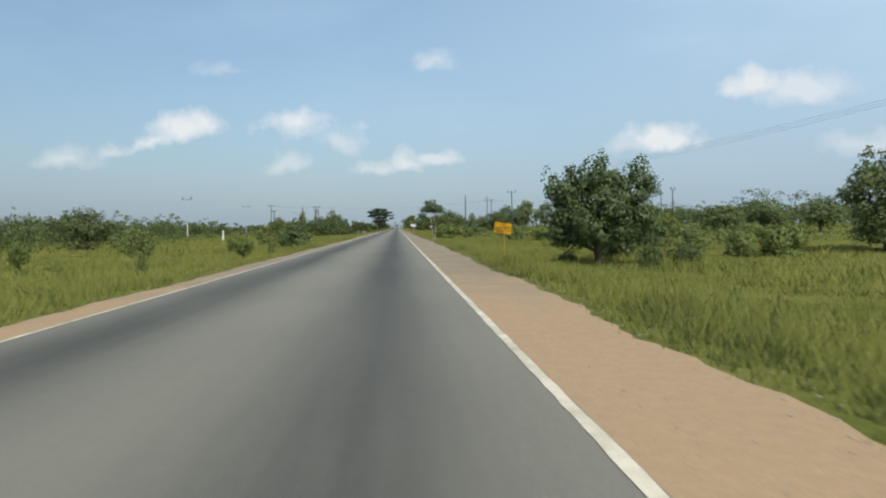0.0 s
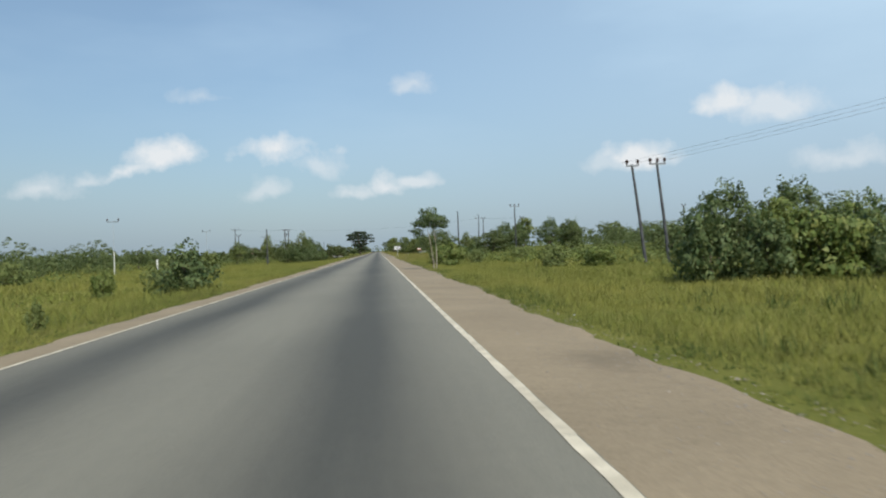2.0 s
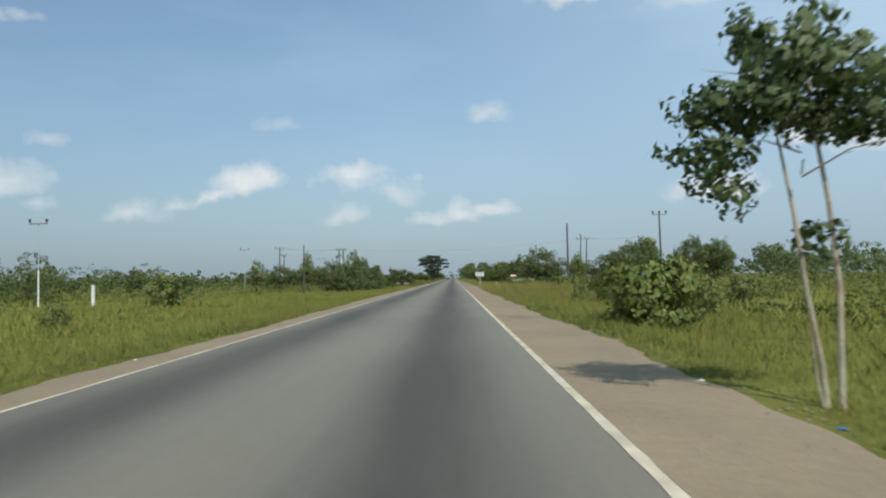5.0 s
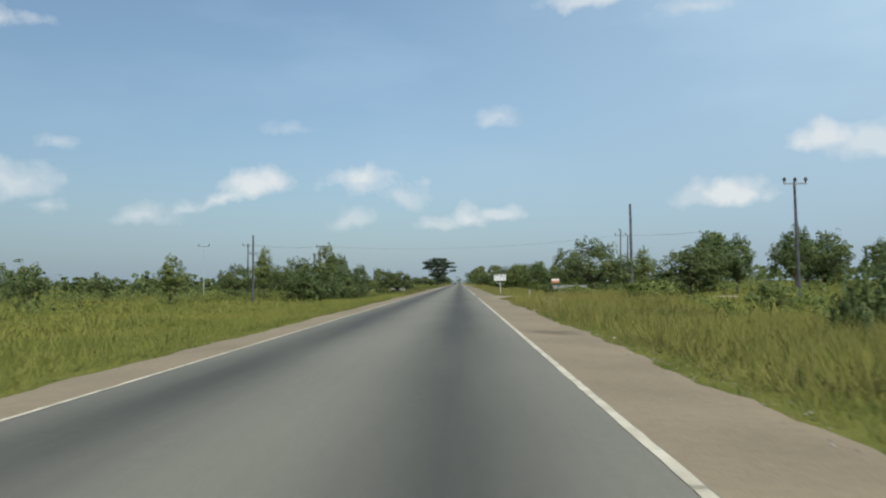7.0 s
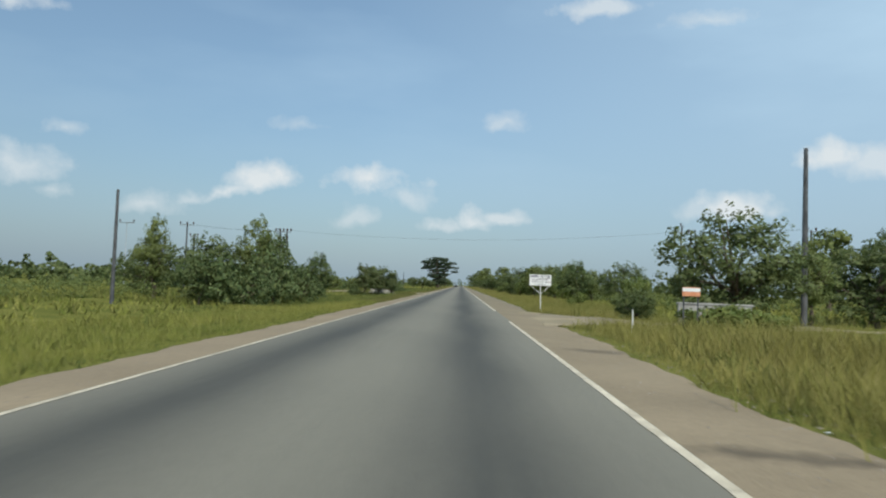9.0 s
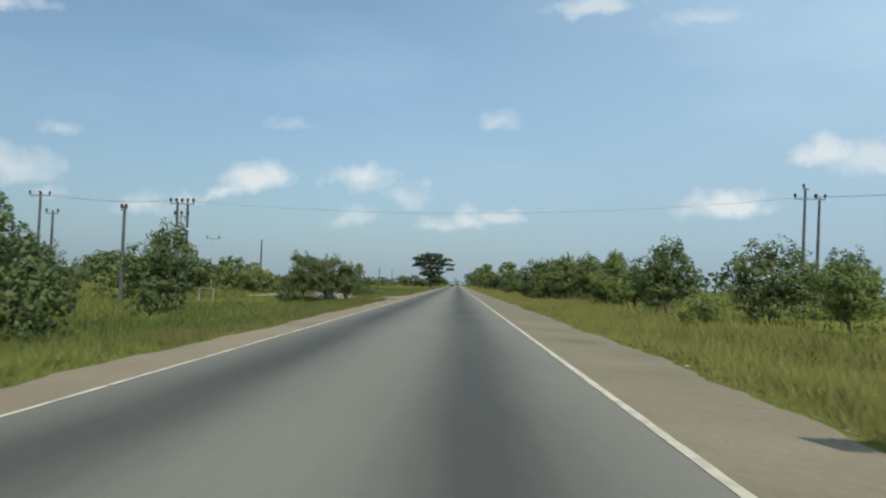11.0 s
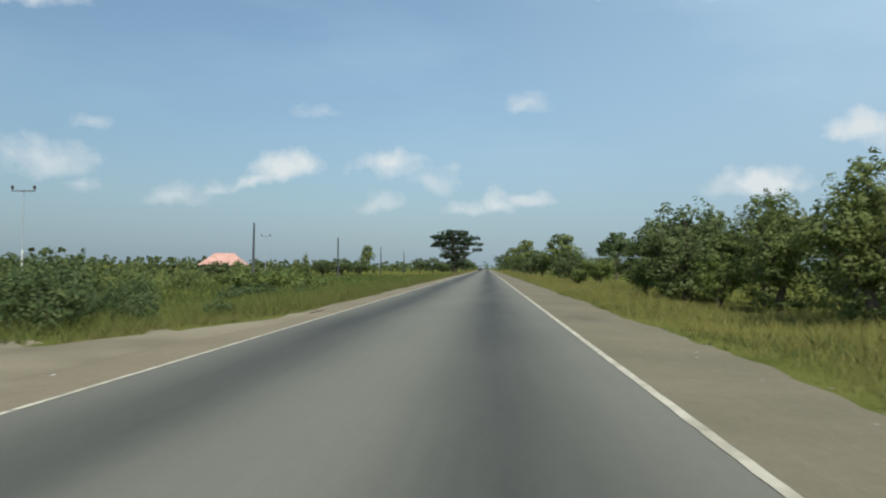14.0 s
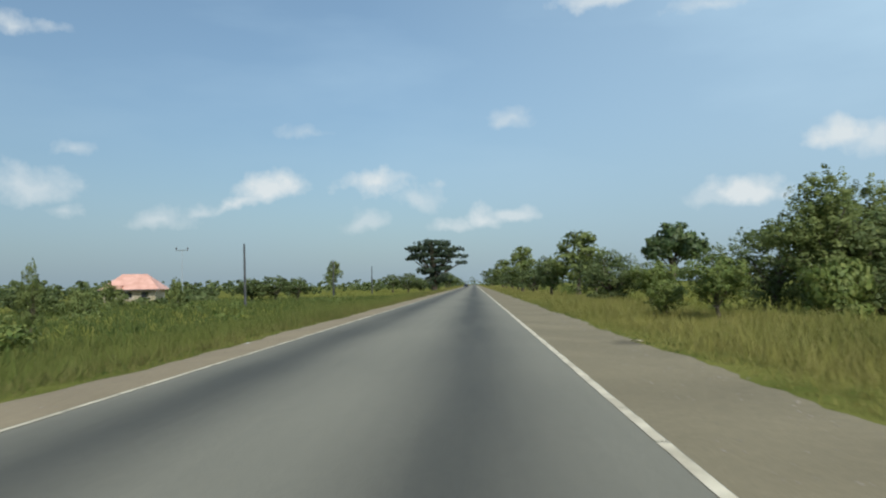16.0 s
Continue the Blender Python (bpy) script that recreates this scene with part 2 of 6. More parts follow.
def shoulder_material(name, greying):
    """Red-tinged bare earth that turns into grey-brown gravelly dirt further on."""
    m = material(name, (0.238, 0.188, 0.122), (0.315, 0.249, 0.162), 0.3, 0.95, bump=0.5, fine=22)
    t = m.node_tree
    p = t.nodes["Principled BSDF"]
    old = p.inputs["Base Color"].links[0].from_socket
    geo = t.nodes.new("ShaderNodeNewGeometry")
    xyz = t.nodes.new("ShaderNodeSeparateXYZ")
    t.links.new(geo.outputs["Position"], xyz.inputs[0])
    nz = t.nodes.new("ShaderNodeTexNoise")
    nz.inputs["Scale"].default_value, nz.inputs["Detail"].default_value = 0.5, 5
    t.links.new(geo.outputs["Position"], nz.inputs["Vector"])
    a = t.nodes.new("ShaderNodeMath")
    a.operation = "MULTIPLY_ADD"
    t.links.new(nz.outputs[0], a.inputs[0])
    a.inputs[1].default_value = 26
    t.links.new(xyz.outputs[1], a.inputs[2])
    r = t.nodes.new("ShaderNodeMapRange")
    r.inputs["From Min"].default_value, r.inputs["From Max"].default_value = 48, 62
    t.links.new(a.outputs[0], r.inputs["Value"])
    speck = t.nodes.new("ShaderNodeTexVoronoi")
    speck.inputs["Scale"].default_value = 33
    t.links.new(geo.outputs["Position"], speck.inputs["Vector"])
    mix = t.nodes.new("ShaderNodeMixRGB")
    t.links.new(r.outputs[0], mix.inputs[0])
    mix.inputs[1].default_value = (0.385, 0.262, 0.148, 1)
    t.links.new(old, mix.inputs[2])
    grit = t.nodes.new("ShaderNodeMixRGB")
    grit.blend_type = "MULTIPLY"
    grit.inputs[0].default_value = 0.3
    gr = t.nodes.new("ShaderNodeValToRGB")
    gr.color_ramp.elements[0].color, gr.color_ramp.elements[1].color = (1.25, 1.22, 1.18, 1), (0.55, 0.55, 0.55, 1)
    t.links.new(speck.outputs["Distance"], gr.inputs[0])
    t.links.new(mix.outputs[0], grit.inputs[1])
    t.links.new(gr.outputs[0], grit.inputs[2])
    far = t.nodes.new("ShaderNodeMapRange")
    far.inputs["From Min"].default_value, far.inputs["From Max"].default_value = 190, 280
    far.inputs["To Max"].default_value = greying
    t.links.new(a.outputs[0], far.inputs["Value"])
    grey = t.nodes.new("ShaderNodeMixRGB")
    grey.blend_type = "MULTIPLY"
    grey.inputs[2].default_value = (0.72, 0.78, 0.75, 1)
    t.links.new(far.outputs[0], grey.inputs[0])
    t.links.new(grit.outputs[0], grey.inputs[1])
    patch = t.nodes.new("ShaderNodeTexNoise")
    patch.inputs["Scale"].default_value, patch.inputs["Detail"].default_value, patch.inputs["Roughness"].default_value = 5.5, 6, 0.65
    t.links.new(geo.outputs["Position"], patch.inputs["Vector"])
    pr = t.nodes.new("ShaderNodeValToRGB")
    pr.color_ramp.elements[0].position, pr.color_ramp.elements[1].position = 0.36, 0.66
    pr.color_ramp.elements[0].color, pr.color_ramp.elements[1].color = (0.82, 0.81, 0.80, 1), (1.12, 1.11, 1.1, 1)
    t.links.new(patch.outputs[0], pr.inputs[0])
    worn = t.nodes.new("ShaderNodeMixRGB")
    worn.blend_type = "MULTIPLY"
    worn.inputs[0].default_value = 0.4
    t.links.new(grey.outputs[0], worn.inputs[1])
    t.links.new(pr.outputs[0], worn.inputs[2])
    out = worn.outputs[0]
    blur = t.nodes.new("ShaderNodeTexNoise")
    blur.inputs["Scale"].default_value, blur.inputs["Detail"].default_value = 2.6, 6
    t.links.new(geo.outputs["Position"], blur.inputs["Vector"])
    for x, y, a, b, deep in STAINS:
        off = t.nodes.new("ShaderNodeVectorMath")
        off.operation = "MULTIPLY_ADD"
        t.links.new(geo.outputs["Position"], off.inputs[0])
        off.inputs[1].default_value, off.inputs[2].default_value = (1 / a, 1 / b, 0), (-x / a, -y / b, 0)
        far_off = t.nodes.new("ShaderNodeVectorMath")
        far_off.operation = "LENGTH"
        t.links.new(off.outputs[0], far_off.inputs[0])
        rag = t.nodes.new("ShaderNodeMath")
        rag.operation = "MULTIPLY_ADD"
        t.links.new(blur.outputs[0], rag.inputs[0])
        rag.inputs[1].default_value = 1.5
        t.links.new(far_off.outputs["Value"], rag.inputs[2])
        fade = t.nodes.new("ShaderNodeMapRange")
        fade.inputs["From Min"].default_value, fade.inputs["From Max"].default_value = 1.8, 1.0
        fade.inputs["To Max"].default_value = deep
        t.links.new(rag.outputs[0], fade.inputs["Value"])
        oily = t.nodes.new("ShaderNodeMixRGB")
        oily.blend_type, oily.inputs[2].default_value = "MULTIPLY", (0.42, 0.42, 0.44, 1)
        t.links.new(fade.outputs[0], oily.inputs[0])
        t.links.new(out, oily.inputs[1])
        out = oily.outputs[0]
    t.links.new(out, p.inputs["Base Color"])
    return m


# oily stains on the wide shoulder: x, y, half lengths, depth
STAINS = ((4.5, 163.6, 1.1, 1.3, 0.75), (4.8, 199.4, 1.3, 0.7, 0.7), (4.5, 187.4, 1.5, 0.45, 0.85), (4.0, 287.0, 1.0, 0.8, 0.4), (5.6, 350.7, 0.7, 1.0, 0.85), (5.0, 62.0, 0.8, 1.2, 0.4), (4.3, 131.0, 0.9, 1.6, 0.4), (4.8, 245.0, 0.9, 1.5, 0.4), (4.4, 312.0, 0.9, 1.8, 0.45))
SHOULDER_EARTH = shoulder_material("shoulder_earth", 0.8)
NARROW_EARTH = shoulder_material("narrow_shoulder_earth", 0.15)
SOIL = material("verge_soil", (0.085, 0.10, 0.024), (0.18, 0.175, 0.05), 0.3, 1.0, bump=0.4, fine=14, specular=0.0)
LINE_WHITE = material("line_paint", (0.41, 0.352, 0.25), (0.71, 0.63, 0.475), 2.2, 0.6, fine=60)
GRASS = material("grass_blades", (0.125, 0.16, 0.03), (0.25, 0.245, 0.052), 0.07, 0.8, fine=0.6, island=(0.29, 0.275, 0.085), translucent=0.25, specular=0.1, upright=0.6)
GRASS_DRY = material("dry_grass", (0.127, 0.149, 0.03), (0.265, 0.239, 0.063), 0.07, 0.8, fine=0.6, island=(0.318, 0.279, 0.1), translucent=0.25, specular=0.1, upright=0.6)
GRASS_OLIVE = material("olive_grass", (0.082, 0.118, 0.024), (0.165, 0.178, 0.042), 0.07, 0.8, fine=0.6, island=(0.2, 0.2, 0.066), translucent=0.25, specular=0.1, upright=0.6)
GRASS_BROWN = material("brown_olive_grass", (0.092, 0.108, 0.028), (0.175, 0.165, 0.05), 0.07, 0.8, fine=0.6, island=(0.23, 0.2, 0.075), translucent=0.25, specular=0.1, upright=0.6)
WEEDS = material("weeds", (0.048, 0.078, 0.018), (0.095, 0.122, 0.03), 0.4, 0.7, fine=2.0, island=(0.13, 0.145, 0.044), translucent=0.25, specular=0.1, upright=0.4)
LEAF = material("leaves", (0.114, 0.154, 0.047), (0.186, 0.222, 0.069), 0.5, 0.6, fine=2.5, island=(0.266, 0.294, 0.108), translucent=0.38, specular=0.16)
LEAF_DARK = material("dark_leaves", (0.080, 0.115, 0.040), (0.138, 0.174, 0.061), 0.5, 0.6, fine=2.5, island=(0.210, 0.240, 0.105), translucent=0.38, specular=0.16)
LEAF_DEEP = material("deep_green_leaves", (0.048, 0.086, 0.030), (0.092, 0.134, 0.046), 0.5, 0.5, fine=2.5, island=(0.160, 0.198, 0.080), translucent=0.30, specular=0.3)
LEAF_MID = material("green_leaves", (0.066, 0.108, 0.040), (0.118, 0.162, 0.060), 0.5, 0.55, fine=2.5, island=(0.205, 0.238, 0.092), translucent=0.34, specular=0.18)
LEAF_BLACK = material("blackish_green_leaves", (0.024, 0.042, 0.022), (0.050, 0.074, 0.040), 0.4, 0.55, fine=2.0, island=(0.085, 0.110, 0.065), translucent=0.25, specular=0.25)
LEAF_PALE = material("pale_leaves", (0.096, 0.150, 0.036), (0.168, 0.216, 0.054), 0.5, 0.55, fine=2.5, island=(0.252, 0.270, 0.078), translucent=0.32, specular=0.25)
LEAF_RUST = material("rusty_leaves", (0.070, 0.112, 0.036), (0.125, 0.175, 0.056), 0.5, 0.55, fine=2.5, island=(0.185, 0.175, 0.075), translucent=0.30, specular=0.3)
BARK = material("bark", (0.06, 0.045, 0.032), (0.17, 0.135, 0.10), 3, 0.9, bump=0.8, fine=25)
PALE_BARK = material("pale_bark", (0.26, 0.22, 0.16), (0.46, 0.41, 0.31), 3, 0.85, bump=0.5, fine=25)
POLE_WOOD = material("pole_wood", (0.046, 0.048, 0.052), (0.120, 0.122, 0.126), 1.5, 0.85, bump=0.5, fine=20)
STEEL = material("galvanised_steel", (0.20, 0.21, 0.22), (0.36, 0.37, 0.38), 4, 0.5, 0.6, fine=30)
PALE_STEEL = material("weathered_pale_steel", (0.34, 0.38, 0.42), (0.48, 0.52, 0.56), 4, 0.6, 0.1, fine=30)
CERAMIC = material("insulator_glaze", (0.035, 0.02, 0.016), (0.08, 0.045, 0.035), 5, 0.3, fine=30)
YELLOW = material("yellow_paint", (0.62, 0.33, 0.008), (0.78, 0.45, 0.02), 4, 0.5, fine=30)
YELLOW_POST = material("faded_yellow_paint", (0.30, 0.20, 0.03), (0.46, 0.33, 0.06), 5, 0.6, fine=40)
WHITE_PAINT = material("white_paint", (0.62, 0.61, 0.57), (0.80, 0.79, 0.76), 3, 0.55, fine=30)
SIGN_WHITE = material("sign_white", (0.66, 0.66, 0.64), (0.80, 0.80, 0.79), 3, 0.5, fine=20)
INK = material("dark_ink", (0.03, 0.032, 0.045), (0.07, 0.07, 0.09), 8, 0.6, fine=60)
INK_FADED = material("faded_ink", (0.24, 0.24, 0.26), (0.42, 0.42, 0.42), 8, 0.6, fine=60)
INK_RED = material("dark_red_ink", (0.16, 0.035, 0.03), (0.3, 0.08, 0.06), 8, 0.6, fine=60)
BLACK = material("black_paint", (0.02, 0.02, 0.022), (0.05, 0.05, 0.05), 5, 0.6, fine=30)
CONCRETE = material("concrete", (0.22, 0.21, 0.19), (0.42, 0.41, 0.38), 1.5, 0.9, bump=0.5, fine=18)
OLD_CONCRETE = material("stained_concrete", (0.2, 0.195, 0.16), (0.38, 0.365, 0.31), 2.2, 0.95, bump=0.6, fine=18)
ROOF_PINK = material("salmon_roof_sheet", (0.56, 0.29, 0.22), (0.72, 0.42, 0.34), 0.8, 0.55, fine=5)
HOUSE_WALL = material("house_render", (0.40, 0.33, 0.24), (0.56, 0.47, 0.36), 1.0, 0.85, fine=8)


def flaked_material():
    """Stained concrete with remains of whitewash in ragged patches."""
    m = material("flaking_whitewash", (0.2, 0.195, 0.16), (0.38, 0.365, 0.31), 2.2, 0.95, bump=0.6, fine=18)
    t = m.node_tree
    p = t.nodes["Principled BSDF"]
    nz, ramp, mix = t.nodes.new("ShaderNodeTexNoise"), t.nodes.new("ShaderNodeValToRGB"), t.nodes.new("ShaderNodeMixRGB")
    nz.inputs["Scale"].default_value, nz.inputs["Detail"].default_value = 3.4, 6
    ramp.color_ramp.elements[0].position, ramp.color_ramp.elements[1].position = 0.54, 0.6
    t.links.new(t.nodes.new("ShaderNodeNewGeometry").outputs["Position"], nz.inputs["Vector"])
    t.links.new(nz.outputs[0], ramp.inputs[0])
    t.links.new(ramp.outputs[0], mix.inputs[0])
    t.links.new(p.inputs["Base Color"].links[0].from_socket, mix.inputs[1])
    mix.inputs[2].default_value = (0.7, 0.69, 0.65, 1)
    t.links.new(mix.outputs[0], p.inputs["Base Color"])
    return m


FLAKED = flaked_material()
DARK_OPENING = material("dark_glass", (0.02, 0.022, 0.025), (0.05, 0.05, 0.055), 2, 0.2, fine=10)
CABLE = material("cable_metal", (0.09, 0.09, 0.095), (0.15, 0.15, 0.155), 3, 0.6, 0.3, fine=30)
STRAW = material("dry_straw", (0.36, 0.30, 0.17), (0.56, 0.48, 0.31), 4, 0.85, fine=30)
STONE = material("gravel", (0.16, 0.135, 0.105), (0.32, 0.28, 0.225), 6, 0.9, fine=50, island=(0.3, 0.265, 0.22))
PLASTIC_WHITE = material("white_plastic", (0.62, 0.63, 0.64), (0.8, 0.8, 0.8), 9, 0.45, fine=50)
PLASTIC_BLUE = material("blue_plastic", (0.03, 0.12, 0.3), (0.1, 0.24, 0.45), 9, 0.4, fine=50)
ORANGE = material("orange_paint", (0.55, 0.2, 0.09), (0.68, 0.34, 0.2), 5, 0.6, fine=30)
LAMP_GLASS = material("lamp_glass", (0.5, 0.5, 0.48), (0.7, 0.7, 0.68), 5, 0.2, fine=30)
CAR_PAINT = material("dark_car_paint", (0.018, 0.020, 0.026), (0.030, 0.033, 0.042), 3, 0.25, 0.2, fine=40, specular=0.5)
TYRE = material("tyre_rubber", (0.02, 0.02, 0.02), (0.04, 0.04, 0.04), 5, 0.8, fine=30)


# ---- building helpers ----
def mesh_of(name, verts, faces, mat, smooth=False):
    me = bpy.data.meshes.new(name)
    me.from_pydata([tuple(v) for v in verts], [], [tuple(f) for f in faces])
    me.materials.append(mat)
    if smooth:
        me.polygons.foreach_set("use_smooth", [True] * len(me.polygons))
    me.update()
    return me


def quads_mesh(name, v, mat, per=4, normals=None):
    """A mesh of loose faces from an array of (faces, per, 3); normals: one for each face, to round the shading."""
    n = len(v)
    if normals is not None:
        facing = (np.cross(v[:, 1] - v[:, 0], v[:, 2] - v[:, 0]) * normals).sum(1) < 0
        v[facing] = v[facing][:, ::-1]
    me = bpy.data.meshes.new(name)
    me.vertices.add(n * per)
    me.vertices.foreach_set("co", np.asarray(v, dtype=np.float32).ravel())
    me.loops.add(n * per)
    me.loops.foreach_set("vertex_index", np.arange(n * per, dtype=np.int32))
    me.polygons.add(n)
    me.polygons.foreach_set("loop_start", np.arange(0, n * per, per, dtype=np.int32))
    me.materials.append(mat)
    me.update(calc_edges=True)
    if normals is not None:
        me.polygons.foreach_set("use_smooth", np.ones(n, dtype=bool))
        me.normals_split_custom_set_from_vertices(np.repeat(normals, per, 0).tolist())
    return me


def bm_mesh(name, bm, mat):
    me = bpy.data.meshes.new(name)
    bmesh.ops.recalc_face_normals(bm, faces=bm.faces)
    bm.to_mesh(me)
    bm.free()
    me.materials.append(mat)
    return me


def part(name, data, mat, parent, label=""):
    """One mesh object under a thing or a part."""
    me = bm_mesh(name, data, mat) if isinstance(data, bmesh.types.BMesh) else data
    ob = new(name, me)
    ob.parent = parent
    return tagged(ob, label)


def thing(name, label, category, at=(0, 0, 0), turn=0, group="", kind=""):
    ob = new(name)
    ob.empty_display_size = 0.2
    ob.matrix_basis = pose(*at, 0, 0, turn)
    return tagged(ob, label, category, group, kind)


def box_into(bm, x0, x1, y0, y1, z0, z1, m=None, bevel=0.0):
    made = bmesh.ops.create_cube(bm, size=1.0)["verts"]
    bmesh.ops.transform(bm, matrix=Matrix.Translation(((x0 + x1) / 2, (y0 + y1) / 2, (z0 + z1) / 2)) @ Matrix.Diagonal((x1 - x0, y1 - y0, z1 - z0, 1)), verts=made)
    if bevel:
        edges = list({e for v in made for e in v.link_edges})
        made = list({v for f in bmesh.ops.bevel(bm, geom=edges, offset=bevel, segments=1, affect="EDGES")["faces"] for v in f.verts} | {v for v in made if v.is_valid})
    if m is not None:
        bmesh.ops.transform(bm, matrix=m, verts=made)
    return bm


def box(x0, x1, y0, y1, z0, z1, m=None, bevel=0.0):
    return box_into(bmesh.new(), x0, x1, y0, y1, z0, z1, m, bevel)


def tube_into(bm, points, radii, sides=8):
    """A tapered tube along points."""
    rings = []
    pts = [Vector(p) for p in points]
    for i, p in enumerate(pts):
        d = (pts[min(i + 1, len(pts) - 1)] - pts[max(i - 1, 0)]).normalized()
        a = d.orthogonal().normalized() if abs(d.z) < 0.9 else (Vector((1, 0, 0)) - d * d.x).normalized()
        b = d.cross(a)
        rings.append([bm.verts.new(p + (a * math.cos(k * math.tau / sides) + b * math.sin(k * math.tau / sides)) * radii[i]) for k in range(sides)])
    for r, s in zip(rings, rings[1:]):
        for k in range(sides):
            bm.faces.new((r[k], r[(k + 1) % sides], s[(k + 1) % sides], s[k]))
    bm.faces.new(rings[0][::-1])
    bm.faces.new(rings[-1])
    return bm


def tube(points, radii, sides=8):
    return tube_into(bmesh.new(), points, radii, sides)


# ---- the lie of the land ----
def smooth(a, b, v):
    t = np.clip((v - a) / (b - a), 0, 1)
    return t * t * (3 - 2 * t)


def ripple(x, y):
    return 0.09 * np.sin(x * 0.43 + 1.3 * np.sin(y * 0.11)) + 0.07 * np.sin(y * 0.37 + x * 0.21) + 0.05 * np.sin(x * 1.1 - y * 0.83)


def ground_z(x, y):
    """Height of the verge: level by the road, falling to the fields, a low rise far out on the right."""
    x, y = np.asarray(x, float), np.asarray(y, float)
    left, right = -x, x
    z = -0.02 - 0.06 * smooth(3.4, 5.0, np.abs(x))
    z = z - 0.75 * smooth(4.6, 11.0, left) - 0.30 * smooth(5.8, 11.0, right)
    bank = np.exp(-((y - 302.5) / 8.5) ** 4) * smooth(4.6, 11.0, left) * (1 - smooth(30, 50, left))
    z = z + 0.66 * bank + 0.26 * np.exp(-((y - 219.0) / 8.0) ** 4) * smooth(5.8, 11.0, right)
    z = z + 1.6 * smooth(22, 90, right) - 0.3 * smooth(20, 60, left)
    return z + ripple(x, y) * smooth(5.5, 10, np.abs(x))


def gz(x, y):
    return float(ground_z(x, y))


def grid_mesh(name, xs, ys, zf, mat):
    gx, gy = np.meshgrid(np.asarray(xs, float), np.asarray(ys, float))
    v = np.stack([gx, gy, zf(gx, gy)], -1).reshape(-1, 3)
    w, h = len(xs), len(ys)
    i = (np.arange(h - 1)[:, None] * w + np.arange(w - 1)[None, :]).ravel()
    faces = np.stack([i, i + 1, i + 1 + w, i + w], 1)
    return mesh_of(name, v.tolist(), faces.tolist(), mat, True)


ys_near = list(np.arange(-60, 620, 2.0)) + [640, 670, 710, 760, 830, 920, 1050, 1250, 1550, 2000, 2600, 3400, 4500]
xs_land = [-3500, -2000, -1200, -700, -400, -250, -160, -110, -80, -60, -45, -35, -28, -22, -18, -15, -13, -11.5, -10, -9, -8, -7.2, -6.4, -5.8, -5.2, -4.7, -4.2, -3.6]
xs_land = xs_land + [-3.3, 0, 3.3] + [-x for x in reversed(xs_land)]
tagged(new("ground", grid_mesh("ground", xs_land, [-3000, -800, -200] + ys_near, lambda x, y: ground_z(x, y) - 0.25 * (np.abs(x) < 3.5), SOIL)),
       "green and straw-coloured grassland soil beside the road", "ground", kind="structure")
tagged(new("road", grid_mesh("road", np.linspace(-3.475, 3.475, 9), [-400] + [y for y in ys_near if y < 1400], lambda x, y: 0.02 - 0.0016 * x * x, ASPHALT)),
       "worn grey asphalt two-lane road with darker lane tracks", "road", kind="structure")


def wander(y, seed, size):
    y = np.asarray(y, float)
    return size * (np.sin(y * 0.31 + seed) + 0.7 * np.sin(y * 0.83 + 2.1 * seed) + 0.6 * np.sin(y * 2.3 + seed * 0.7) + 0.35 * np.sin(y * 6.1 + seed))


def spread_out(side, y):
    """How much wider the shoulder is than at the start."""
    if side < 0:
        return 0.45 * smooth(120, 170, y)
    return 0.18 * smooth(60, 75, y) * (1 - smooth(120, 140, y)) + 0.5 * smooth(222, 240, y)


def shoulder(name, side, inner, width, y0, y1, mat, label, seed):
    """A dirt shoulder whose outer edge wanders and dips under the verge."""
    ys = np.arange(y0, y1, 0.5) if y1 < 700 else np.concatenate([np.arange(y0, 640, 0.5), np.array([y for y in ys_near if 640 < y < 1400])])
    outer = width + wander(ys, seed, 0.11) + spread_out(side, ys)
    cols = [0.0, 0.12, 0.3, 0.5, 0.7, 0.86, 0.96, 1.0]
    rows = []
    for k in cols:
        x = inner + (outer - inner) * k
        z = ground_z(side * x, ys) + (0.022 + 0.0012 * np.sin(ys * 3.1 + k * 9) * np.sin(ys * 1.7 + k * 5) if k < 0.95 else -0.05)
        if k == 0.0:
            z = np.full_like(ys, -0.004)
        rows.append(np.stack([side * x, ys, z], 1))
    v = np.stack(rows, 1).reshape(-1, 3)
    w = len(cols)
    i = (np.arange(len(ys) - 1)[:, None] * w + np.arange(w - 1)[None, :]).ravel()
    f = np.stack([i, i + 1, i + 1 + w, i + w] if side > 0 else [i, i + w, i + 1 + w, i + 1], 1)
    return tagged(new(name, mesh_of(name, v.tolist(), f.tolist(), mat, True)), label, "shoulder", kind="structure")


shoulder("pavement_1", 1, 3.46, 5.75, -60, 4000, SHOULDER_EARTH, "bare reddish to grey-brown gravelly earth road shoulder", 1.4)
shoulder("pavement_2", -1, 3.46, 4.55, -60, 4000, NARROW_EARTH, "narrow grey-brown dirt road shoulder", 3.3)


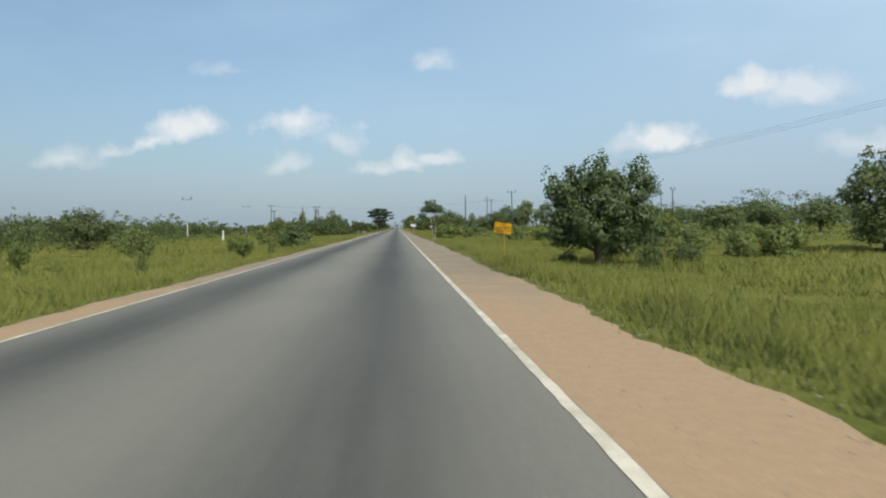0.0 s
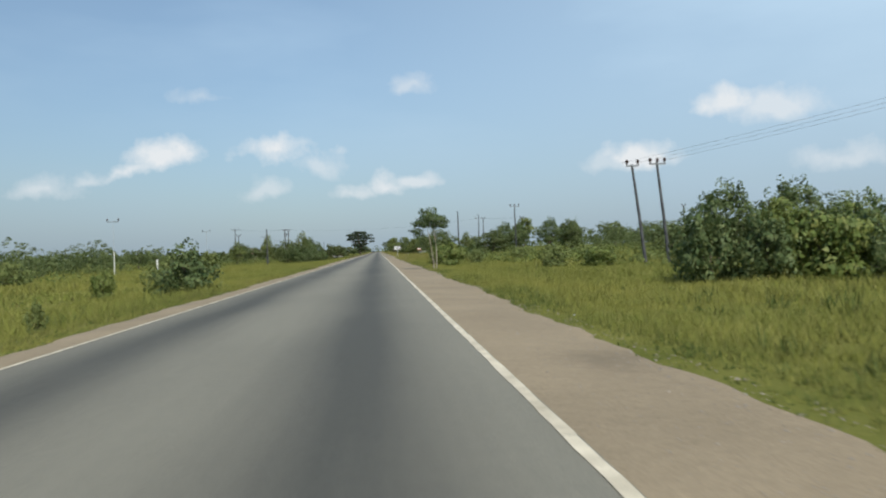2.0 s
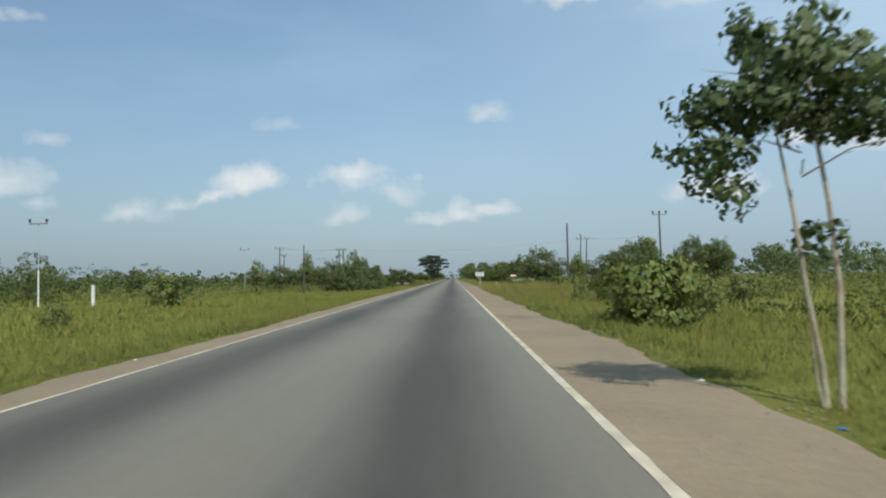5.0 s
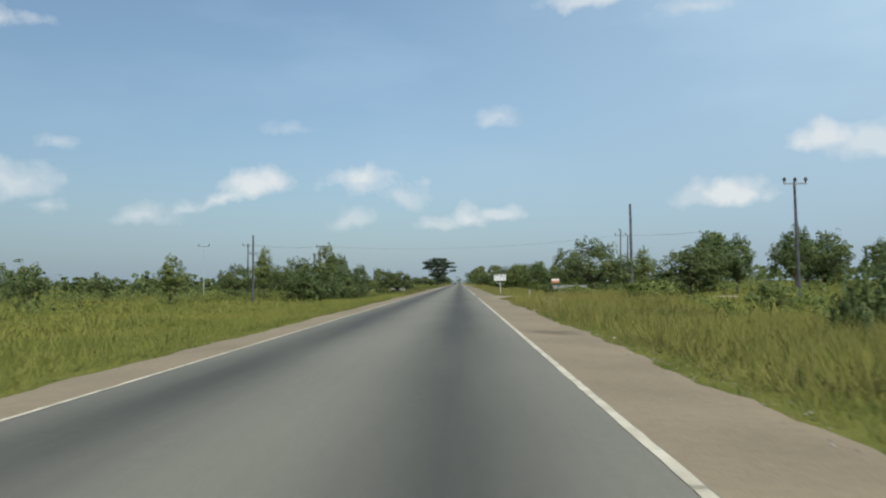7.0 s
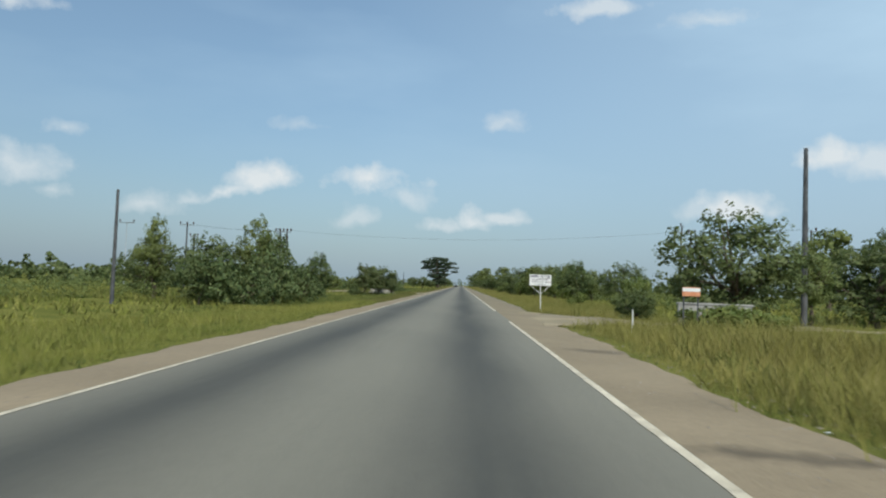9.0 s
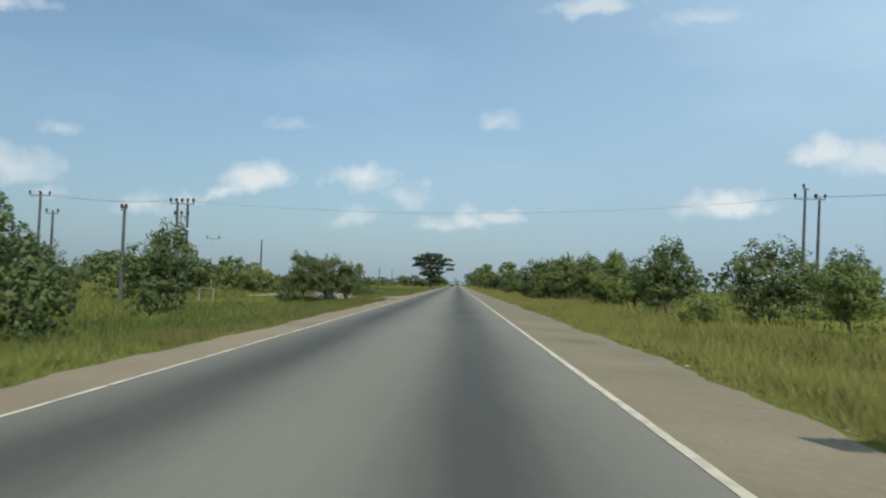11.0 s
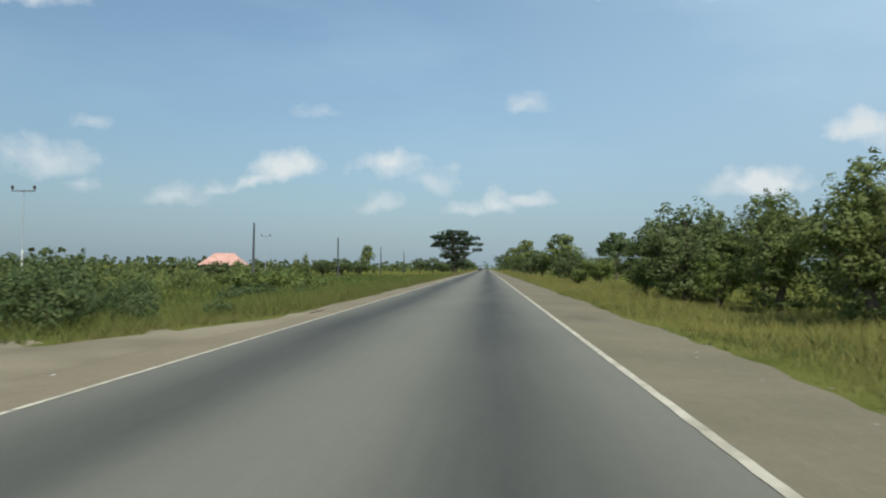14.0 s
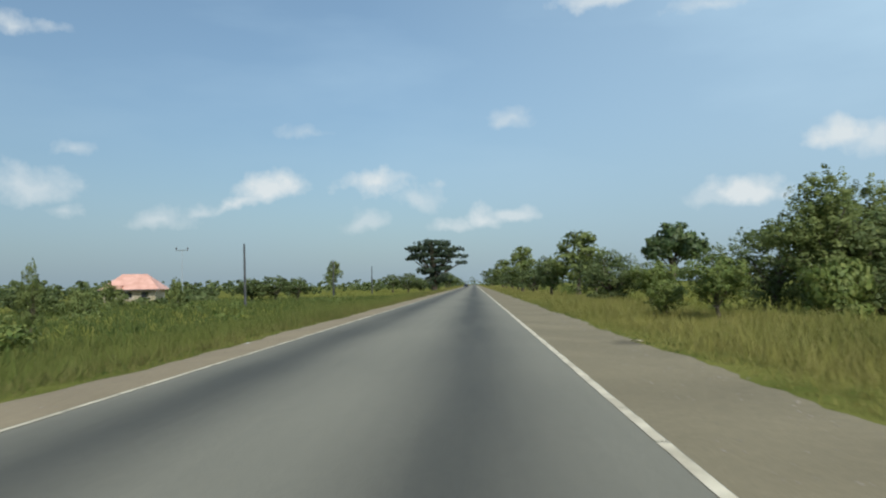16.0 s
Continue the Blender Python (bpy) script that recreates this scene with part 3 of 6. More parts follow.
def edge_line(name, x, y0, y1, seed, gaps=(), half=0.064):
    """A painted edge line, in lengths with chips between."""
    rnd = random.Random(seed)
    verts, faces = [], []
    y = y0
    while y < y1:
        length = min(rnd.uniform(0.9, 6.0) if y < 420 else 60.0, y1 - y)
        n = max(2, int(length / 0.35)) if y < 420 else 4
        if not any(a < y + length / 2 < b for a, b in gaps):
            base = len(verts)
            for k in range(n + 1):
                yy = y + length * k / n
                for s in (-1, 1):
                    xx = x + s * (half + rnd.uniform(-0.010, 0.006))
                    verts.append((xx, yy, 0.02 - 0.0016 * xx * xx + 0.006))
            faces += [(base + 2 * k, base + 2 * k + 1, base + 2 * k + 3, base + 2 * k + 2) for k in range(n)]
        y += length + (rnd.choice((0.012, 0.02, 0.06)) if y < 420 else 0)
    return tagged(new(name, mesh_of(name, verts, faces, LINE_WHITE)), "worn white painted road edge line", "road marking", kind="structure")


edge_line("trim_1", 3.40, -60, 213, 5)
edge_line("trim_2", 3.40, 226.6, 1240, 6)
edge_line("trim_3", -3.40, -60, 1240, 7, half=0.043)


def dirt_patch(name, label, outline, mat, lift=0.03):
    """A bare patch over the verge, its outline rounded and uneven."""
    bm = bmesh.new()
    pts = []
    n = len(outline)
    for i in range(n):
        a, b = Vector((*outline[i], 0)), Vector((*outline[(i + 1) % n], 0))
        for k in range(6):
            p = a.lerp(b, k / 6)
            pts.append((p.x + 0.25 * math.sin(i * 6 + k * 2.1), p.y + 0.3 * math.sin(i * 5 + k * 1.7 + 1), 0))
    f = bm.faces.new([bm.verts.new(p) for p in pts])
    bmesh.ops.triangulate(bm, faces=[f])
    bmesh.ops.subdivide_edges(bm, edges=bm.edges[:], cuts=3, use_grid_fill=True)
    bmesh.ops.triangulate(bm, faces=bm.faces[:])
    for v in bm.verts:
        v.co.z = gz(v.co.x, v.co.y) + (-0.03 if v.is_boundary else lift)
    me = bm_mesh(name, bm, mat)
    return tagged(new(name, me), label, "dirt track", kind="structure")


dirt_patch("pavement_3", "pale sandy dirt track joining the road", [(4.6, 211), (7, 214.5), (14, 216), (30, 217), (30, 222), (14, 222.5), (7.5, 225), (4.6, 230)], DIRT, 0.06)
dirt_patch("pavement_4", "pale grey dirt side road joining the road", [(-4.2, 288.5), (-5.2, 291.8), (-7.6, 295.4), (-12, 297.2), (-20, 298.2), (-20, 302), (-12, 302.3), (-7.5, 303.6), (-5.6, 307.5), (-4.2, 316)], DIRT, 0.045)

# ---- trees and bushes ----
def unit(v):
    return v / (np.linalg.norm(v, axis=-1, keepdims=True) + 1e-9)


def leaf_cloud(rng, blobs, clumps, per, size, spread=0.32, up=0.35, hollow=0.45, tall=0.0):
    """Diamond leaves shingled over tufts that sit on ellipsoids (cx, cy, cz, rx, ry, rz); tall: share of the upper tufts drawn
    out upwards. Returns (n, 4, 3) and a normal for each leaf."""
    vol = np.array([b[3] * b[4] * b[5] for b in blobs]) ** 0.67
    which = rng.choice(len(blobs), clumps, p=vol / vol.sum())
    B = np.array(blobs, float)[which]
    d = unit(rng.normal(size=(clumps, 3)))
    r = (hollow + (1 - hollow) * rng.random(clumps) ** 0.45)[:, None] * (0.88 + 0.26 * rng.random((clumps, 1)))
    centre = B[:, :3] + d * B[:, 3:] * r
    reach = rng.uniform(0.6, 1.5, (clumps, 1)) * spread * 1.35 * np.array([1, 1, 0.8])
    drawn = (d[:, 2] > 0.3) & (rng.random(clumps) < tall)
    reach[drawn] *= np.array([0.62, 0.62, 1.9])
    centre[drawn, 2] += reach[drawn, 2] * 0.5
    o = unit(rng.normal(size=(clumps, per, 3)) + (d * 0.55 + np.array([0, 0, up]))[:, None, :])
    c = (centre[:, None, :] + o * reach[:, None, :] * (0.5 + 0.55 * rng.random((clumps, per, 1)) ** 0.6)).reshape(-1, 3)
    o, n = o.reshape(-1, 3), clumps * per
    dd = np.repeat(d, per, 0)
    face = unit(o * 0.9 + dd * 0.4 + rng.normal(size=(n, 3)) * 0.5)
    along = rng.normal(size=(n, 3)) * 0.8 + o * 0.5 + np.array([0, 0, -0.5])
    along = unit(along - face * (along * face).sum(1, keepdims=True))
    side = np.cross(face, along)
    long = size * rng.uniform(0.6, 1.4, (n, 1))
    wide = long * rng.uniform(0.24, 0.4, (n, 1))
    bend = face * long * 0.12
    normal = unit(o * 0.75 + dd * 0.7 + face * 0.25 + np.array([0, 0, 0.25]))
    return np.stack([c - along * long * 0.5 - bend, c + side * wide, c + along * long * 0.5 - bend, c - side * wide], 1), normal


def lumpy(rng, blobs, children=5):
    """Break ellipsoids into a core and smaller lumps, for an uneven outline."""
    out = []
    for b in blobs:
        b = np.array(b, float)
        out.append((*b[:3], *(b[3:] * 0.78)))
        for _ in range(children):
            d = rng.normal(size=3)
            d[2] = d[2] * 0.8 + 0.25
            d /= np.linalg.norm(d)
            k = rng.uniform(0.25, 0.42)
            out.append((*(b[:3] + d * b[3:] * rng.uniform(0.6, 0.82)), *(b[3:] * k * rng.uniform(0.8, 1.2, 3))))
    return out


def leaves(name, rng, blobs, clumps, per, size, spread, mat, up=0.35, hollow=0.5, tall=0.0):
    v, n = leaf_cloud(rng, blobs, clumps, per, size, spread, up, hollow, tall)
    return quads_mesh(name, v, mat, 4, n)


def limbs(rng, base_r, trunk_top, blobs, forks, lean=(0, 0)):
    """A tapered trunk with limbs that reach into the crown."""
    bm = bmesh.new()
    top = Vector((lean[0], lean[1], trunk_top))
    pts = [Vector((0, 0, -0.35)), Vector((0, 0, 0.05)), top * 0.35 + Vector((rng.normal() * 0.05, rng.normal() * 0.05, 0)), top * 0.7 + Vector((rng.normal() * 0.06, rng.normal() * 0.06, 0)), top]
    tube_into(bm, pts, [base_r * 1.6, base_r * 1.25, base_r, base_r * 0.85, base_r * 0.7], 8)
    for k in range(forks):
        b = blobs[k % len(blobs)]
        d = rng.normal(size=3)
        d[2] = abs(d[2])
        d /= np.linalg.norm(d)
        end = Vector([b[i] + d[i] * b[3 + i] * 0.75 for i in range(3)])
        start = top * rng.uniform(0.55, 1.0)
        mid = start.lerp(end, 0.5) + Vector((rng.normal() * 0.15, rng.normal() * 0.15, 0.12))
        tube_into(bm, [start, mid, end], [base_r * 0.5, base_r * 0.3, base_r * 0.08], 5)
    return bm


def grow(name, label, category, seed, base_r, trunk_top, blobs, clumps, per, size, leaf, bark=None, forks=9, lean=(0, 0), spread=0.32, group="", hollow=0.45, tall=0.0):
    """A tree or bush at the origin; the caller copies or moves it."""
    rng = np.random.default_rng(seed)
    ob = thing(name, label, category, group=group)
    part("trunk" if category == "tree" else "stem", limbs(rng, base_r, trunk_top, blobs, forks, lean), bark or BARK, ob)
    part("crown" if category == "tree" else "foliage", leaves("crown", rng, lumpy(rng, blobs), clumps, per, size, spread, leaf, hollow=hollow, tall=tall), leaf, ob)
    return ob


def plant(ob, x, y, s=1.0, sz=None, turn=0.0, sink=0.0, label="", first=False):
    m = pose(x, y, gz(x, y) - sink, 0, 0, turn) @ Matrix.Diagonal((s, s, sz or s, 1))
    if first:
        ob.matrix_basis = m
        made = ob
    else:
        made = copy_thing(ob, m)
    return tagged(made, label)


# the young roadside tree with a dense rounded crown
tree_a = grow("tree", "round-crowned green tree with a short dark forked trunk", "tree", 11, 0.16, 1.3,
              [(0, 0, 2.8, 2.0, 2.0, 1.3), (-1.55, 0.1, 3.5, 0.95, 0.9, 0.75), (1.5, 0, 3.6, 0.95, 0.9, 0.7), (-0.1, 0.2, 3.95, 1.1, 1.0, 0.55), (-1.4, -0.2, 1.75, 1.1, 1.0, 0.8), (1.5, 0.2, 1.95, 1.0, 1.0, 0.8), (-0.3, 0.7, 1.7, 1.6, 1.2, 0.6), (-0.2, -0.9, 1.8, 1.4, 0.9, 0.8)],
              600, 32, 0.14, LEAF_DEEP, forks=16, lean=(-0.3, 0.1), spread=0.24, tall=0.7)
plant(tree_a, 11.75, 57.4, 1.14, 1.1, sink=0.22, first=True)
# a broad tree
tree_b = grow("tree", "broad dark green tree with a bushy crown", "tree", 12, 0.2, 1.8,
              [(0, 0, 3.4, 2.6, 2.4, 1.8), (-1.6, 0.2, 3.2, 1.6, 1.6, 1.4), (1.6, 0, 3.3, 1.6, 1.6, 1.4), (0.3, 0.2, 4.7, 1.5, 1.5, 1.0), (-0.9, 0, 2.2, 1.9, 1.8, 1.0), (1.2, 0, 2.0, 1.7, 1.6, 0.9), (0, 0, 1.1, 1.9, 1.8, 0.8)],
              400, 27, 0.165, LEAF_DARK, forks=12, spread=0.28, tall=0.2)
plant(tree_b, 15.3, 219.5, 1.32, 1.05, first=True)
# a taller, more open tree with upright leaf tufts
tree_c = grow("tree", "tall green tree with an uneven open crown", "tree", 13, 0.17, 2.2,
              [(0, 0, 4.2, 1.6, 1.6, 1.4), (-1.1, 0.2, 3.4, 1.2, 1.2, 1.0), (1.1, -0.2, 3.6, 1.2, 1.2, 1.1), (0.2, 0, 5.3, 1.0, 1.0, 1.0), (-0.5, 0.1, 2.4, 1.3, 1.3, 0.9), (0.9, 0.1, 2.2, 1.1, 1.1, 0.8), (0.1, 0, 1.1, 1.3, 1.3, 0.8)],
              330, 34, 0.138, LEAF, forks=14, spread=0.24, tall=0.55)
plant(tree_c, -17.0, 248, 1.15, 1.2, first=True, sink=0.2)
# a small pale tree
tree_d = grow("tree", "small yellowish green tree with light leaves", "tree", 14, 0.09, 1.1,
              [(0, 0, 2.3, 1.5, 1.5, 1.1), (-0.9, 0, 2.6, 0.9, 0.9, 0.8), (0.9, 0.1, 2.5, 0.9, 0.9, 0.8), (0.1, 0, 3.3, 0.8, 0.8, 0.7), (0.2, 0.2, 1.5, 1.2, 1.2, 0.6)],
              225, 32, 0.12, LEAF_PALE, forks=12, spread=0.21, tall=0.4)
plant(tree_d, 12.9, 367, 1.0, 0.82, first=True)
# bushes
bush_a = grow("bush", "rounded dense green bush in the grass", "bush", 21, 0.05, 0.5,
              [(0, 0, 0.9, 1.3, 1.2, 0.8), (-0.8, 0.1, 0.8, 0.8, 0.8, 0.7), (0.8, -0.1, 0.9, 0.8, 0.8, 0.7), (0.1, 0.2, 1.5, 0.7, 0.7, 0.5), (-0.1, 0, 0.3, 1.4, 1.3, 0.4)],
              128, 20, 0.155, LEAF, forks=10, spread=0.2)
plant(bush_a, -8.3, 90.6, 0.8, 1.1, first=True, sink=0.1)
bush_b = grow("bush", "loose yellowish green bush with broad leaves", "bush", 22, 0.04, 0.5,
              [(0, 0, 1.0, 1.1, 1.1, 0.8), (-0.6, 0.2, 1.4, 0.7, 0.7, 0.6), (0.7, 0, 1.2, 0.7, 0.7, 0.7), (0, 0, 0.4, 1.2, 1.2, 0.4)],
              160, 20, 0.16, LEAF_PALE, forks=10, spread=0.22)
plant(bush_b, 8.4, 127, 1.25, 1.3, first=True)
bush_c = grow("tree", "small dark green tree with rust-tinged leaves", "tree", 23, 0.07, 1.3,
              [(0, 0, 3.0, 1.1, 1.1, 0.9), (-0.25, 0, 4.0, 0.75, 0.75, 0.5), (0.55, 0.1, 3.6, 0.6, 0.6, 0.5), (0.6, 0.1, 2.3, 0.9, 0.9, 0.55), (-0.75, 0, 2.3, 0.9, 0.9, 0.6), (0.05, 0, 1.6, 1.3, 1.1, 0.35)],
              430, 28, 0.118, LEAF_RUST, forks=16, spread=0.24, hollow=0.3, tall=0.3)
plant(bush_c, -12.85, 292.8, 1.1, 0.99, first=True, label="multi-stemmed dark roadside tree with rusty leaf patches")

tree_e = grow("tree", "green tree with a fluffy crown on several thin stems", "tree", 17, 0.09, 1.5,
              [(0, 0, 3.6, 1.6, 1.5, 1.2), (-1.3, 0.1, 3.0, 1.1, 1.1, 0.9), (1.3, 0, 3.1, 1.1, 1.1, 0.9), (0.2, 0.1, 4.6, 1.0, 1.0, 0.7), (-0.6, 0, 2.1, 1.3, 1.2, 0.7), (0.9, 0.1, 2.0, 1.2, 1.1, 0.7)],
              320, 26, 0.15, LEAF_MID, forks=18, spread=0.25, tall=0.4)
plant(tree_e, 15.2, 274.5, 1.05, 0.98, first=True)
bush_d = grow("bush", "dense dark green bush beside tall grass", "bush", 25, 0.05, 0.5,
              [(0, 0, 0.9, 1.3, 1.2, 0.8), (-0.8, 0.1, 0.8, 0.8, 0.8, 0.7), (0.8, -0.1, 0.9, 0.8, 0.8, 0.7), (0.1, 0.2, 1.5, 0.7, 0.7, 0.5), (-0.1, 0, 0.3, 1.4, 1.3, 0.4)],
              150, 22, 0.135, LEAF_MID, forks=10, spread=0.2, tall=0.3)
plant(bush_d, -12.6, 246.4, 1.2, 1.45, first=True)
bush_f = grow("bush", "low tangle of fine-leaved green shrubs and weeds", "bush", 26, 0.025, 0.6,
              [(0, 0, 0.7, 1.2, 1.1, 0.6), (-0.8, 0.1, 0.7, 0.8, 0.8, 0.5), (0.8, -0.1, 0.7, 0.8, 0.8, 0.5), (0.3, 0.2, 1.2, 0.6, 0.6, 0.35), (-0.4, 0.1, 1.1, 0.5, 0.5, 0.35), (-0.1, 0, 0.3, 1.4, 1.3, 0.35)],
              210, 26, 0.09, LEAF_MID, forks=12, spread=0.17, tall=0.5)
plant(bush_f, -9.4, 305.8, 0.9, 1.0, first=True)
broad = grow("bush", "clump of tall weeds with big pale green leaves", "bush", 24, 0.03, 0.6,
             [(0, 0, 0.9, 0.9, 0.9, 0.6), (-0.5, 0.2, 1.3, 0.5, 0.5, 0.4), (0.6, 0, 1.1, 0.5, 0.5, 0.5), (0, 0, 0.4, 1.0, 1.0, 0.4)],
             100, 13, 0.22, LEAF_PALE, forks=10, spread=0.24, tall=0.3)
plant(broad, -15.9, 354.2, 1.1, 0.95, first=True)
far_b = grow("tree", "distant broad dark green tree", "tree", 15, 0.2, 1.8,
             [(0, 0, 3.4, 2.6, 2.4, 1.8), (-1.6, 0.2, 3.2, 1.6, 1.6, 1.4), (1.6, 0, 3.3, 1.6, 1.6, 1.4), (0.3, 0.2, 4.7, 1.5, 1.5, 1.0), (-0.9, 0, 2.2, 1.9, 1.8, 1.0)],
             125, 16, 0.34, LEAF_DARK, forks=8, spread=0.36)
plant(far_b, -42, 128, 0.95, 0.85, 30, first=True)
far_c = grow("tree", "distant tall open-crowned tree", "tree", 16, 0.17, 2.2,
             [(0, 0, 4.2, 1.6, 1.6, 1.4), (-1.1, 0.2, 3.4, 1.2, 1.2, 1.0), (1.1, -0.2, 3.6, 1.2, 1.2, 1.1), (0.2, 0, 5.3, 1.0, 1.0, 1.0), (-0.5, 0.1, 2.4, 1.3, 1.3, 0.9)],
             170, 16, 0.28, LEAF, forks=8, spread=0.3)
plant(far_c, 44, 270, 1.6, 1.6, 0, first=True)
